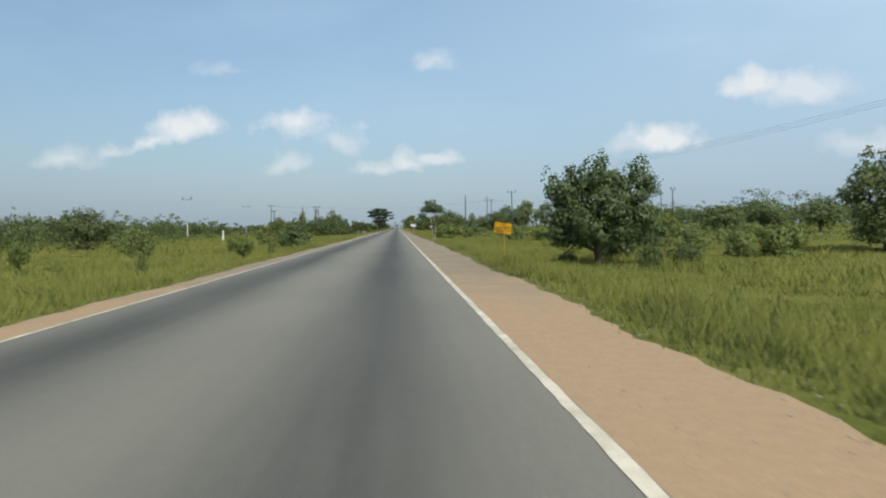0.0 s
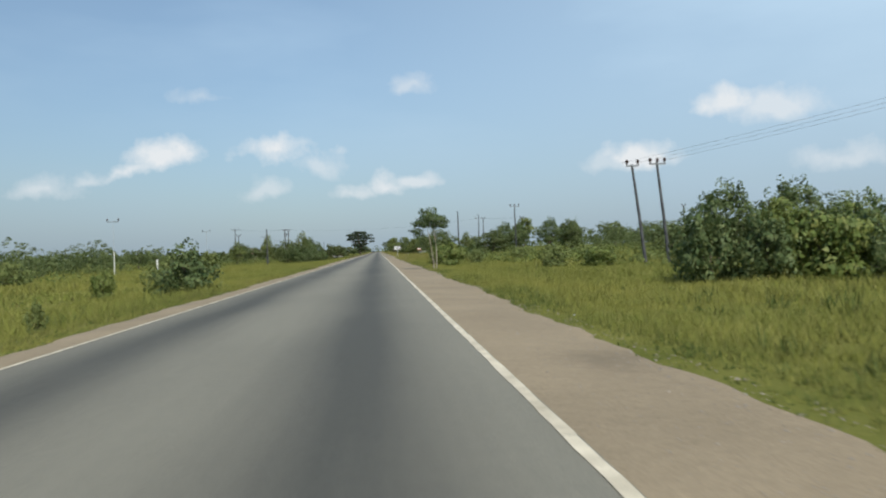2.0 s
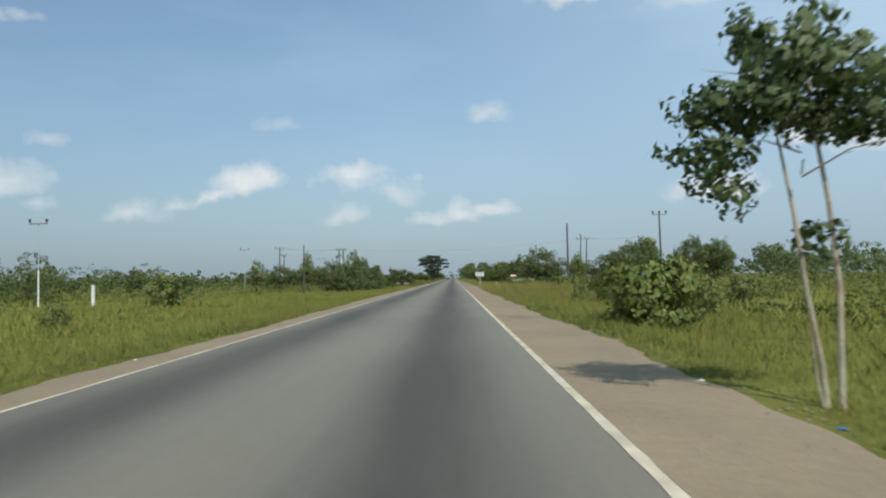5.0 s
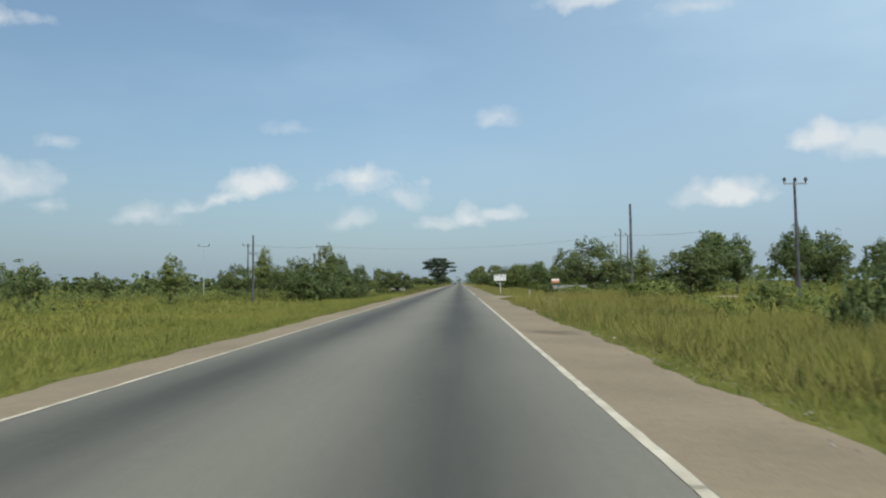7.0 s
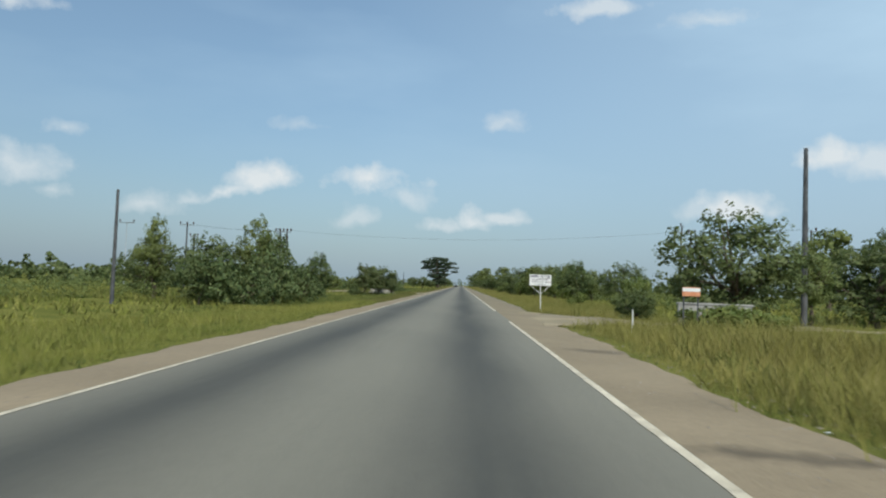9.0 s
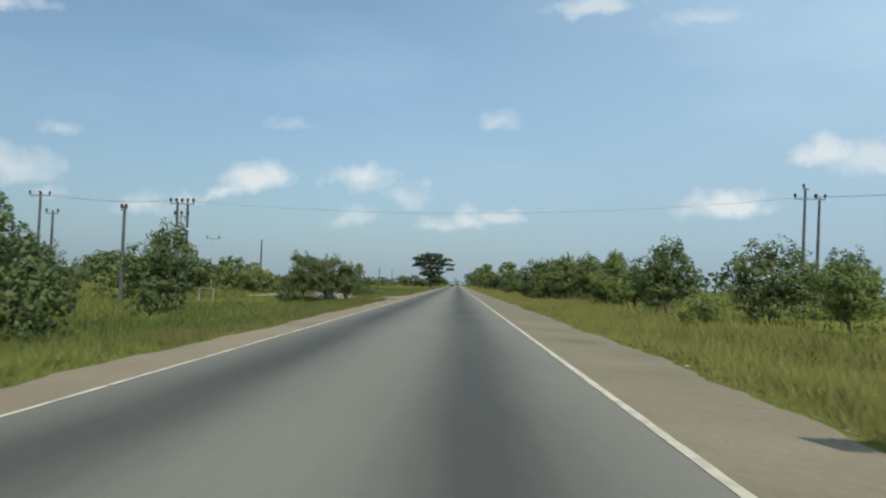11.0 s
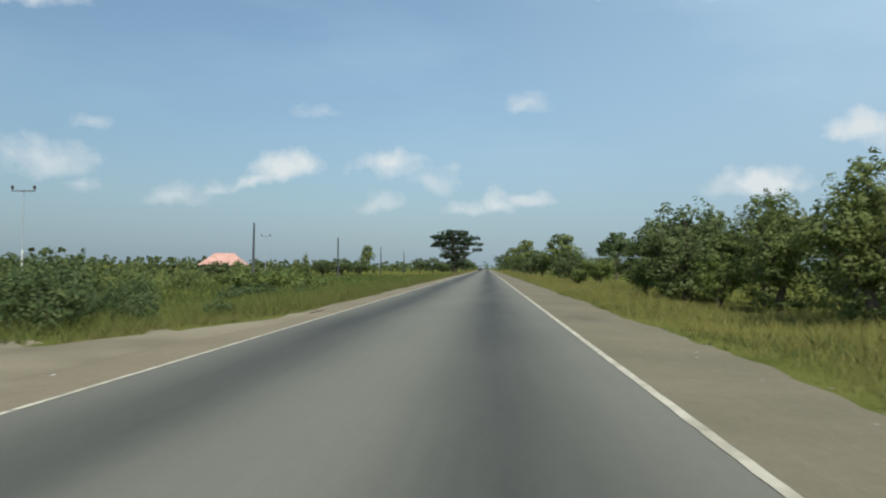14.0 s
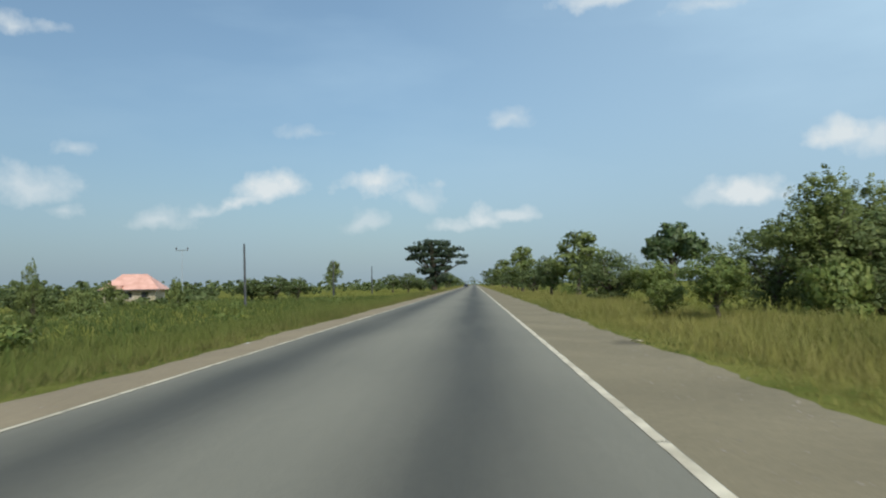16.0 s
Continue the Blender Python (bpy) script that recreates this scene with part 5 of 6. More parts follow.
def sward(name, label, seed, side, x0, x1, y0, y1, density, h0, h1, blades, width, mat, bias=1.0, patchy=0.0, coarse=True):
    rng = np.random.default_rng(seed)
    n = int((x1 - x0) * (y1 - y0) * density)
    y = rng.uniform(y0, y1, n)
    x = x0 + (x1 - x0) * rng.random(n) ** bias
    edge = (5.62 if side > 0 else 4.45) + spread_out(side, y) + wander(y, 1.4 if side > 0 else 3.3, 0.11)
    x = x + edge
    x = x * side
    keep = ~bare(x, y)
    if patchy:
        keep &= (np.sin(x * 0.7 + 1.7 * np.sin(y * 0.23)) + np.sin(y * 0.41 + x * 0.3) + rng.normal(size=n) * 0.6) > patchy
    x, y = x[keep], y[keep]
    z = ground_z(x, y)
    near = np.abs(x) - np.abs(edge[keep])
    swell = 0.75 + 0.25 * np.sin(x * 0.5 + 2 * np.sin(y * 0.13)) + 0.15 * np.sin(y * 0.6)
    h = rng.uniform(h0, h1, len(x)) * swell * (0.42 + 0.58 * smooth(0.0, 0.9, near))
    v = tufts(seed + 1, x, y, z, h, blades, np.full(len(x), width), coarse)
    return tagged(new(name, quads_mesh(name, v, mat, 3 if coarse else 5)), label, "grass", kind="stuff")


def grass_patch(label, seed, x, y, a, b, count, h0, h1, mat):
    """A loose oval of tufts on bare ground."""
    rng = np.random.default_rng(seed)
    r, c = np.sqrt(rng.random(count)) * rng.uniform(0.7, 1.1, count), rng.uniform(0, math.tau, count)
    xs, ys = x + a * r * np.cos(c), y + b * r * np.sin(c)
    v = tufts(seed + 1, xs, ys, ground_z(xs, ys), rng.uniform(h0, h1, count), 7, np.full(count, 0.016), True)
    return tagged(new("grass_patch", quads_mesh("grass_patch", v, mat, 3)), label, "grass", kind="stuff")


grass_patch("strip of thin brownish grass on the dirt junction", 201, -6.9, 297.4, 1.7, 0.5, 260, 0.1, 0.28, GRASS_BROWN)
grass_patch("clump of dry weeds by the culvert wall", 202, -8.0, 296.1, 0.6, 0.3, 110, 0.2, 0.45, GRASS_BROWN)
grass_patch("small tuft of dry grass on the dirt shoulder", 203, -4.3, 289.1, 0.35, 0.4, 50, 0.08, 0.18, GRASS_BROWN)
grass_patch("loose dry grass at the edge of the dirt junction", 204, -6.0, 293.6, 0.9, 1.0, 160, 0.1, 0.26, GRASS_BROWN)
grass_patch("tall green grass round the foot of the yellow sign", 205, 6.3, 50.7, 0.55, 1.1, 190, 0.5, 0.85, GRASS)
Y0, Y1 = 14, 470
# near strips
sward("verge_grass", "fresh green grass along the shoulder edge", 101, 1, 0, 2.6, Y0, 150, 25, 0.22, 0.55, 7, 0.017, GRASS)
sward("verge_grass", "straw-tinged grass along the shoulder edge", 102, 1, 0, 2.6, 150, 400, 20, 0.3, 0.75, 7, 0.017, GRASS_DRY)
sward("verge_turf", "short dense grass at the shoulder edge", 117, 1, -0.2, 1.8, Y0, 140, 30, 0.12, 0.36, 6, 0.016, GRASS_OLIVE)
sward("verge_turf", "short olive grass at the shoulder edge", 133, 1, -0.15, 1.8, 140, 400, 26, 0.12, 0.36, 6, 0.016, GRASS_OLIVE)
sward("verge_turf", "short green turf thinning out over the shoulder edge", 140, 1, -0.5, 0.3, 150, 400, 20, 0.03, 0.11, 5, 0.013, GRASS_OLIVE, patchy=-0.5)
sward("dry_turf", "flattened brown turf between the line and the verge", 141, -1, -0.85, -0.15, 306, 420, 34, 0.03, 0.09, 6, 0.013, GRASS_BROWN, patchy=-0.6)
sward("dry_turf", "thin dry grass creeping over the shoulder edge", 134, 1, -0.85, 0.25, Y0, 400, 17, 0.04, 0.15, 5, 0.012, GRASS_BROWN, patchy=0.2)
sward("dry_turf", "thin dry grass creeping over the narrow shoulder", 135, -1, -0.5, 0.2, Y0 + 8, 400, 8, 0.04, 0.14, 5, 0.014, GRASS_BROWN, patchy=0.1)
sward("verge_turf", "short dense grass beside the narrow shoulder", 118, -1, -0.15, 1.3, Y0 + 8, 400, 20, 0.12, 0.3, 6, 0.018, GRASS_OLIVE)
sward("verge_weeds", "dark green broad-leaved weeds at the shoulder edge", 103, 1, -0.15, 1.0, Y0, 150, 15, 0.16, 0.42, 7, 0.04, WEEDS, patchy=-0.3)
sward("verge_weeds", "low broad-leaved weeds at the shoulder edge", 138, 1, -0.2, 1.1, 150, Y1, 7, 0.14, 0.36, 7, 0.045, WEEDS, patchy=0.2)
sward("verge_grass", "yellow-green grass along the narrow shoulder", 104, -1, 0, 2.6, Y0 + 8, 240, 16, 0.28, 0.55, 7, 0.02, GRASS)
sward("verge_grass", "brownish grass along the narrow shoulder", 105, -1, 0, 2.6, 240, Y1 + 40, 16, 0.32, 0.65, 7, 0.02, GRASS_BROWN)
sward("verge_weeds", "low broad-leaved weeds beside the narrow shoulder", 106, -1, -0.1, 1.2, Y0 + 8, Y1, 3, 0.12, 0.28, 7, 0.05, WEEDS, patchy=0.0)
# middle strips
sward("field_grass", "soft green grass beside the road", 127, 1, 2.2, 9, Y0, 76, 14, 0.24, 0.48, 7, 0.024, GRASS)
sward("field_grass", "tall yellow-green grass beside the road", 107, 1, 2.2, 9, 74, 160, 11.5, 0.38, 0.72, 7, 0.028, GRASS)
sward("field_grass", "tall straw-coloured grass beside the road", 108, 1, 2.2, 9, 160, Y1, 10.5, 0.55, 0.95, 7, 0.028, GRASS_DRY)
sward("field_grass", "bright yellow-green grass in the low field", 109, -1, 2.2, 10, Y0 + 10, 235, 8.5, 0.35, 0.7, 7, 0.034, GRASS)
sward("field_grass", "mixed green and straw grass in the low field", 110, -1, 2.2, 10, 235, Y1 + 60, 5.5, 0.4, 0.8, 7, 0.034, GRASS_OLIVE)
sward("field_weeds", "clumps of green weeds among tall grass", 111, 1, 1.5, 12, Y0, Y1, 0.5, 0.4, 0.8, 12, 0.06, WEEDS, patchy=0.7)
sward("field_weeds", "clumps of green weeds in the low field", 112, -1, 1.5, 14, Y0, Y1, 0.4, 0.35, 0.7, 12, 0.06, WEEDS, patchy=0.7)
sward("tall_grass", "waist-high straw-coloured grass near the dirt track", 119, 1, 0.7, 9, 150, 213, 9, 0.8, 1.35, 7, 0.026, GRASS_DRY)
sward("tall_grass", "waist-high straw-coloured grass in front of the trees", 120, 1, 1.2, 7, 330, 400, 7, 0.7, 1.15, 7, 0.026, GRASS_DRY)
sward("field_grass", "lush green grass across the low field", 121, -1, 8, 34, 240, 345, 3.6, 0.45, 0.85, 7, 0.05, GRASS_OLIVE)
sward("field_grass", "yellow-green grass across the low field", 122, -1, 9, 28, 30, 215, 2.4, 0.4, 0.75, 7, 0.05, GRASS)
sward("tall_weeds", "tall green weeds and grass across the low field", 123, -1, 6, 42, 307, 470, 1.9, 0.5, 0.95, 8, 0.07, WEEDS)
sward("field_grass", "green grass between the roadside tree and scrub", 124, 1, 8, 32, 30, 112, 4.0, 0.3, 0.58, 7, 0.042, GRASS)
sward("tall_grass", "knee-high green grass round the yellow sign", 125, 1, 0.25, 2.0, 46, 58, 14, 0.55, 0.9, 7, 0.018, GRASS)
sward("tall_grass", "knee-high grass at the foot of the signboard", 126, 1, 0.0, 2.6, 227.8, 233, 24, 0.4, 0.62, 7, 0.018, GRASS_DRY)
sward("tall_grass", "chest-high straw-coloured grass before the low wall", 128, 1, 3, 11, 190, 211.6, 11, 1.05, 1.55, 7, 0.03, GRASS_DRY)
sward("tall_grass", "lush waist-high green grass beside the shoulder", 129, 1, 1.3, 9, 130, 172, 7, 0.7, 1.15, 7, 0.026, GRASS)
sward("tall_grass", "waist-high brownish grass beside the narrow shoulder", 130, -1, 0.7, 9, 312, 430, 7.5, 0.5, 0.95, 7, 0.028, GRASS_OLIVE)
sward("tall_grass", "waist-high olive grass among low shrubs", 139, -1, 2.4, 9, 303.5, 330, 10, 0.5, 1.0, 7, 0.022, GRASS_OLIVE)
sward("tall_weeds", "dense dark green weeds in the low field", 131, -1, 1.8, 13, 248, 292, 8, 0.3, 0.65, 8, 0.042, WEEDS, patchy=-0.6)
sward("verge_grass", "brownish grass at the narrow shoulder's edge", 132, -1, 0.0, 1.4, 48, 140, 16, 0.2, 0.42, 7, 0.018, GRASS_BROWN, patchy=-0.2)
sward("tall_weeds", "tall green weeds among straw-coloured grass", 136, 1, 1.2, 10, 140, 208, 2.6, 0.6, 1.15, 9, 0.05, WEEDS, patchy=0.5)
sward("dry_turf", "brown dry tussock on the shoulder edge", 137, -1, -0.45, 0.25, 239.2, 240.2, 70, 0.16, 0.3, 7, 0.014, GRASS_BROWN)
# far fields
sward("far_grass", "tall grass spreading across the field", 113, 1, 8, 40, 112, 620, 0.75, 0.5, 0.95, 5, 0.13, GRASS)
sward("far_grass", "tall grass spreading across the low field", 114, -1, 8, 55, 95, 640, 0.58, 0.4, 0.8, 5, 0.14, GRASS)
sward("far_grass", "distant roadside grass", 115, 1, 0, 9, 400, 900, 2.0, 0.5, 0.9, 6, 0.08, GRASS_DRY)
sward("far_grass", "distant roadside grass on the low side", 116, -1, 0, 9, Y1 + 40, 900, 1.5, 0.4, 0.8, 6, 0.08, GRASS_DRY)


# ---- poles and cables ----
def insulator(parent, x, y, z, s=1.0):
    bm = tube([(x, y, z), (x, y, z + 0.05 * s), (x, y, z + 0.08 * s), (x, y, z + 0.12 * s), (x, y, z + 0.16 * s), (x, y, z + 0.24 * s)],
              [0.02 * s, 0.02 * s, 0.075 * s, 0.05 * s, 0.085 * s, 0.03 * s], 8)
    return part("insulator", bm, CERAMIC, parent)


def utility_pole(x, y, top, lean=(0, 0), arms=(), r=0.14, label="weathered wooden utility pole", turn=0.0, z0=None, mat=None, painted=0.0):
    """A tapered pole whose foot stands in the verge; arms: height below the top, half length, insulators."""
    z = gz(x, y) if z0 is None else z0
    ob = thing("utility_pole", label, "utility pole", (x, y, z), turn)
    h = top - z
    L = Vector((lean[0], lean[1], 0))
    part("pole", tube([(0, 0, -0.5), L * 0.5 + Vector((0, 0, h * 0.5)), L + Vector((0, 0, h))], [r * 1.2, r, r * 0.75], 10), mat or POLE_WOOD, ob)
    if painted:
        part("painted_base", tube([(0, 0, -0.3), L * (painted / h) + Vector((0, 0, painted))], [r * 1.7, r * 1.6], 10), WHITE_PAINT, ob, "white painted lower length")
    for drop, half, count in arms:
        zz = h - drop
        off = L * (zz / h)
        arm = part("crossarm", box(-half + off.x, half + off.x, -0.05 + off.y - r, 0.05 + off.y - r, zz - 0.06, zz + 0.06, bevel=0.01), STEEL, ob)
        for k in range(count):
            insulator(arm, off.x - half + 0.08 + (2 * half - 0.16) * k / max(1, count - 1), off.y - r, zz + 0.06, 1.9)
    return ob


utility_pole(24.1, 114.0, 7.95, (-0.95, 0.1), ((0.12, 0.55, 2),), 0.13, "leaning weathered wooden power pole with crossarm")
utility_pole(26.5, 115.0, 8.25, (-0.85, 0.1), ((0.2, 0.7, 3),), 0.13, "leaning weathered wooden power pole with insulators")
utility_pole(32.6, 62.0, 9.0, (0, 0), ((0.2, 0.8, 3),), 0.14)
utility_pole(19.9, 222.0, 9.7, (-0.05, 0), (), 0.15, "tall plain dark wooden pole beside the dirt track")
utility_pole(29.6, 204.0, 9.6, (-0.2, 0), ((0.15, 0.95, 3),), 0.13, "slim power pole with three insulators above scrub")
utility_pole(34.2, 297.0, 11.8, (0.3, 0), ((1.1, 1.1, 2), (0.15, 0.3, 1)), 0.15, "tall wooden power pole with crossarm behind trees")
utility_pole(35.7, 297.3, 10.9, (0.3, 0), ((0.15, 0.55, 2),), 0.15, "tall wooden power pole behind trees")
utility_pole(44.5, 276.0, 10.0, (0, 0), ((0.2, 0.6, 2),), 0.14)
utility_pole(-24.0, 235.0, 7.5, (0.0, 0), (), 0.13, "plain wooden pole standing in the low field")
utility_pole(-26.0, 328.3, 6.8, (0, 0), (), 0.13, "plain wooden pole above the scrub")
utility_pole(-24.1, 370.0, 6.1, (0.05, 0), (), 0.13, "plain wooden pole above the scrub")
utility_pole(-23.2, 413.4, 6.2, (-0.1, 0), (), 0.13, "plain wooden pole above the scrub")
utility_pole(-24.0, 470.0, 6.2, (0, 0), (), 0.13, "plain wooden pole above the scrub")
utility_pole(-25.0, 530.0, 6.4, (0, 0), (), 0.14, "plain wooden pole above the scrub")
utility_pole(-25.5, 283.3, 6.85, (0, 0), ((0.3, 0.25, 2),), 0.14, "dark wooden pole in the low field")
utility_pole(-43.8, 304.0, 10.0, (0, 0), ((0.4, 1.15, 3),), 0.15, "distant power pole with a crossarm")
utility_pole(-42.9, 305.0, 8.1, (0, 0), ((0.3, 0.7, 2),), 0.15, "distant power pole with a crossarm")
utility_pole(-40.6, 180.0, 7.7, (0, 0), ((0.1, 0.95, 2),), 0.05, "thin grey metal pole with crossbar and white base", mat=PALE_STEEL, painted=3.6)
utility_pole(-52.0, 300.0, 9.5, (0, 0), ((0.15, 1.2, 2),), 0.08, "thin grey metal pole with a crossbar", mat=PALE_STEEL)
utility_pole(-42.0, 357.0, 8.3, (0, 0), ((0.15, 1.15, 2),), 0.06, "thin grey metal pole with crossbar and white base", mat=PALE_STEEL, painted=3.6)
utility_pole(-52.0, 470.0, 8.6, (0, 0), ((0.15, 1.15, 2),), 0.07, "thin grey metal pole with a crossbar", mat=PALE_STEEL)
for x, y, h in ((60, 180, 9), (75, 230, 10)):
    utility_pole(x, y, h, (0, 0), ((0.2, 0.5, 2),), 0.13)


def cable(a, b, sag, label, r=0.0075):
    a, b = Vector(a), Vector(b)
    pts = [a.lerp(b, k / 16) - Vector((0, 0, sag * 4 * (k / 16) * (1 - k / 16))) for k in range(17)]
    me = bm_mesh("power_cable", tube(pts, [r] * 17, 4), CABLE)
    return tagged(new("power_cable", me), label, "cable", "overhead cables")


for k in range(3):
    cable((32.0 + 0.6 * k, 62, 9.0), (22.4 + 1.5 * k, 114.3, 8.15), 0.35, "thin sagging power cable between wooden poles")
    cable((32.0 + 0.6 * k, 62, 9.0), (36.5 + 0.8 * k, 0, 9.6), 0.35, "thin sagging power cable between wooden poles")
    cable((-27.2, 299.4 + 0.75 * k, 9.15), (34.4, 296.5 + 0.6 * k, 10.9), 1.45, "thin power cable crossing above the road", 0.0055)
    cable((-27.4, 299.4 + 0.75 * k, 9.15), (-43.8 + 1.05 * (k - 1), 304, 9.85), 0.45, "thin sagging power cable between poles", 0.010)
    cable((34.4 + 0.9 * (k - 1), 297, 10.9), (44.5, 276, 10.1), 0.3, "thin sagging power cable between poles", 0.010)


# ---- twin-pole transformer station ----
def transformer_station(x, y):
    z = gz(x, y)
    ob = thing("transformer_station", "twin-pole transformer station with platform and insulators", "transformer", (x, y, z))
    h = 9.0 - z
    for dx, top in ((0.0, h), (1.05, h - 0.1)):
        part("pole", tube([(dx + 0.12, 0, -0.5), (dx + 0.05, 0, h * 0.5), (dx, 0, top)], [0.17, 0.15, 0.12], 10), POLE_WOOD, ob)
    for zz, half in ((h - 0.2, 1.25), (h - 1.5, 0.75)):
        arm = part("crossarm", box(0.52 - half, 0.52 + half, -0.22, -0.12, zz - 0.06, zz + 0.06, bevel=0.01), STEEL, ob)
        for k in range(5 if half > 1 else 3):
            insulator(arm, 0.52 - half + 0.1 + (2 * half - 0.2) * k / (4 if half > 1 else 2), -0.17, zz + 0.06, 2.1)
    part("fuse_rail", box(-0.1, 1.6, -0.3, -0.2, h - 2.85, h - 2.7, bevel=0.02), LAMP_GLASS, ob, "pale switch rail")
    for k in range(3):
        part("fuse", tube([(0.2 + 0.35 * k, -0.25, h - 1.45), (0.24 + 0.35 * k, -0.4, h - 2.0)], [0.035, 0.035], 6), CERAMIC, ob)
    part("platform", box(-0.15, 1.3, -0.5, 0.5, 2.75, 2.87, bevel=0.02), STEEL, ob)
    tank = part("tank", box(0.2, 0.95, -0.33, 0.33, 2.87, 3.75, bevel=0.05), STEEL, ob, "grey ribbed transformer tank")
    for k in range(5):
        part("cooling_fin", box(0.26 + 0.14 * k, 0.30 + 0.14 * k, -0.45, -0.33, 2.95, 3.6), STEEL, tank)
    for k in range(3):
        part("bushing", tube([(0.35 + 0.22 * k, 0, 3.75), (0.35 + 0.22 * k, 0, 3.9), (0.35 + 0.22 * k, 0, 4.15)], [0.05, 0.07, 0.03], 8), CERAMIC, tank)
    return ob


transformer_station(-27.5, 300.1)
# striped marker post
marker = thing("marker_post", "short black and white striped marker post", "post", (-26.0, 297.6, gz(-26.0, 297.6)))
z_top = 2.35 - gz(-26.0, 297.6)
part("post", tube([(0, 0, -0.3), (0, 0, z_top - 1.2)], [0.1, 0.1], 10), STEEL, marker)
for k in range(6):
    part("stripe", tube([(0, 0, z_top - 1.2 + 0.2 * k), (0, 0, z_top - 1.0 + 0.2 * k)], [0.17, 0.17], 12), (WHITE_PAINT if k % 2 else BLACK), marker, "white band" if k % 2 else "black band")
# rail fence before the station
fence = thing("fence", "low fence of pale posts with one thin rail", "fence", (-20.1, 285.9, gz(-20.1, 285.9)))
FENCE = ((-8.4, 10.3), (-5.5, 8.5), (0.0, 0.0), (0.7, 1.5))
tops = []
for x, y in FENCE:
    zz = gz(x - 20.1, y + 285.9) - gz(-20.1, 285.9)
    tops.append((x, y, zz + 1.38))
    part("post", box(x - 0.038, x + 0.038, y - 0.038, y + 0.038, zz - 0.3, zz + 1.42, bevel=0.01), CONCRETE, fence)
for p, q in zip(tops, tops[1:]):
    part("rail", tube([p, q], [0.03, 0.03], 5), STEEL, fence)


def white_post(x, y, h, r=0.07):
    ob = thing("marker_post", "short white painted concrete post in the grass", "post", (x, y, gz(x, y)), group="white roadside posts")
    part("shaft", box(-r, r, -r, r, -0.3, h, bevel=0.015), WHITE_PAINT, ob)
    part("cap", box(-r * 1.25, r * 1.25, -r * 1.25, r * 1.25, h, h + 0.06, bevel=0.015), CONCRETE, ob)
    return ob


white_post(-32.2, 174.2, 2.1, 0.13)
white_post(-26.5, 104.0, 1.2, 0.07)

stake = thing("stake", "thin pale stick standing in the tall grass", "stake", (8.0, 210.1, gz(8.0, 210.1)))
part("shaft", tube([(0, 0, -0.2), (0.01, 0, 0.5), (0.0, 0.01, 1.0)], [0.03, 0.028, 0.024], 6), WHITE_PAINT, stake)


# ---- signs ----
def yellow_sign(x, y):
    z = gz(x, y)
    ob = thing("road_sign", "bent yellow metal sign plate on a yellow post", "road sign", (x, y, z), -4)
    part("post", tube([(0.04, 0, -0.3), (0.04, 0, 0.8), (0.02, -0.01, 1.68 - z - 0.19)], [0.024, 0.024, 0.024], 8), YELLOW_POST, ob)
    bm = bmesh.new()
    cols, rows = 7, 5
    grid = [[bm.verts.new(((c / (cols - 1) - 0.5) * 0.69, 0.035 + 0.012 * math.sin(c * 1.3) + 0.01 * math.sin(r * 2 + c), (r / (rows - 1) - 0.5) * 0.44 + 1.42 - z)) for c in range(cols)] for r in range(rows)]
    for r in range(rows - 1):
        for c in range(cols - 1):
            bm.faces.new((grid[r][c], grid[r][c + 1], grid[r + 1][c + 1], grid[r + 1][c]))
    bmesh.ops.solidify(bm, geom=bm.faces[:], thickness=0.006)
    bmesh.ops.transform(bm, matrix=Matrix.Translation((0, 0, 1.42 - z)) @ Matrix.Rotation(radians(8), 4, "Y") @ Matrix.Translation((0, 0, -1.42 + z)), verts=bm.verts[:])
    plate = part("plate", bm, YELLOW, ob)
    for zz, x0, x1 in ((0.055, -0.31, 0.02), (0.005, -0.3, -0.02), (-0.04, -0.31, -0.06), (-0.10, -0.28, -0.03), (-0.01, 0.06, 0.22), (0.085, 0.06, 0.11)):
        part("lettering", box(x0, x1, 0.008, 0.012, zz + 1.42 - z - 0.008, zz + 1.42 - z + 0.006), INK_FADED if zz > 0.0 and x0 > 0 else BLACK, plate, "faded dark writing bar")
    return ob


yellow_sign(6.2, 51.6)


def text_mesh(name, body, size, mat):
    c = bpy.data.curves.new(name, "FONT")
    c.body, c.size, c.extrude, c.align_x, c.align_y = body, size, 0.002, "LEFT", "CENTER"
    c.offset = 0.004
    tmp = bpy.data.objects.new(name, c)
    scene.collection.objects.link(tmp)
    me = bpy.data.meshes.new_from_object(tmp.evaluated_get(bpy.context.evaluated_depsgraph_get()))
    bpy.data.objects.remove(tmp)
    me.materials.clear()
    me.materials.append(mat)
    return me


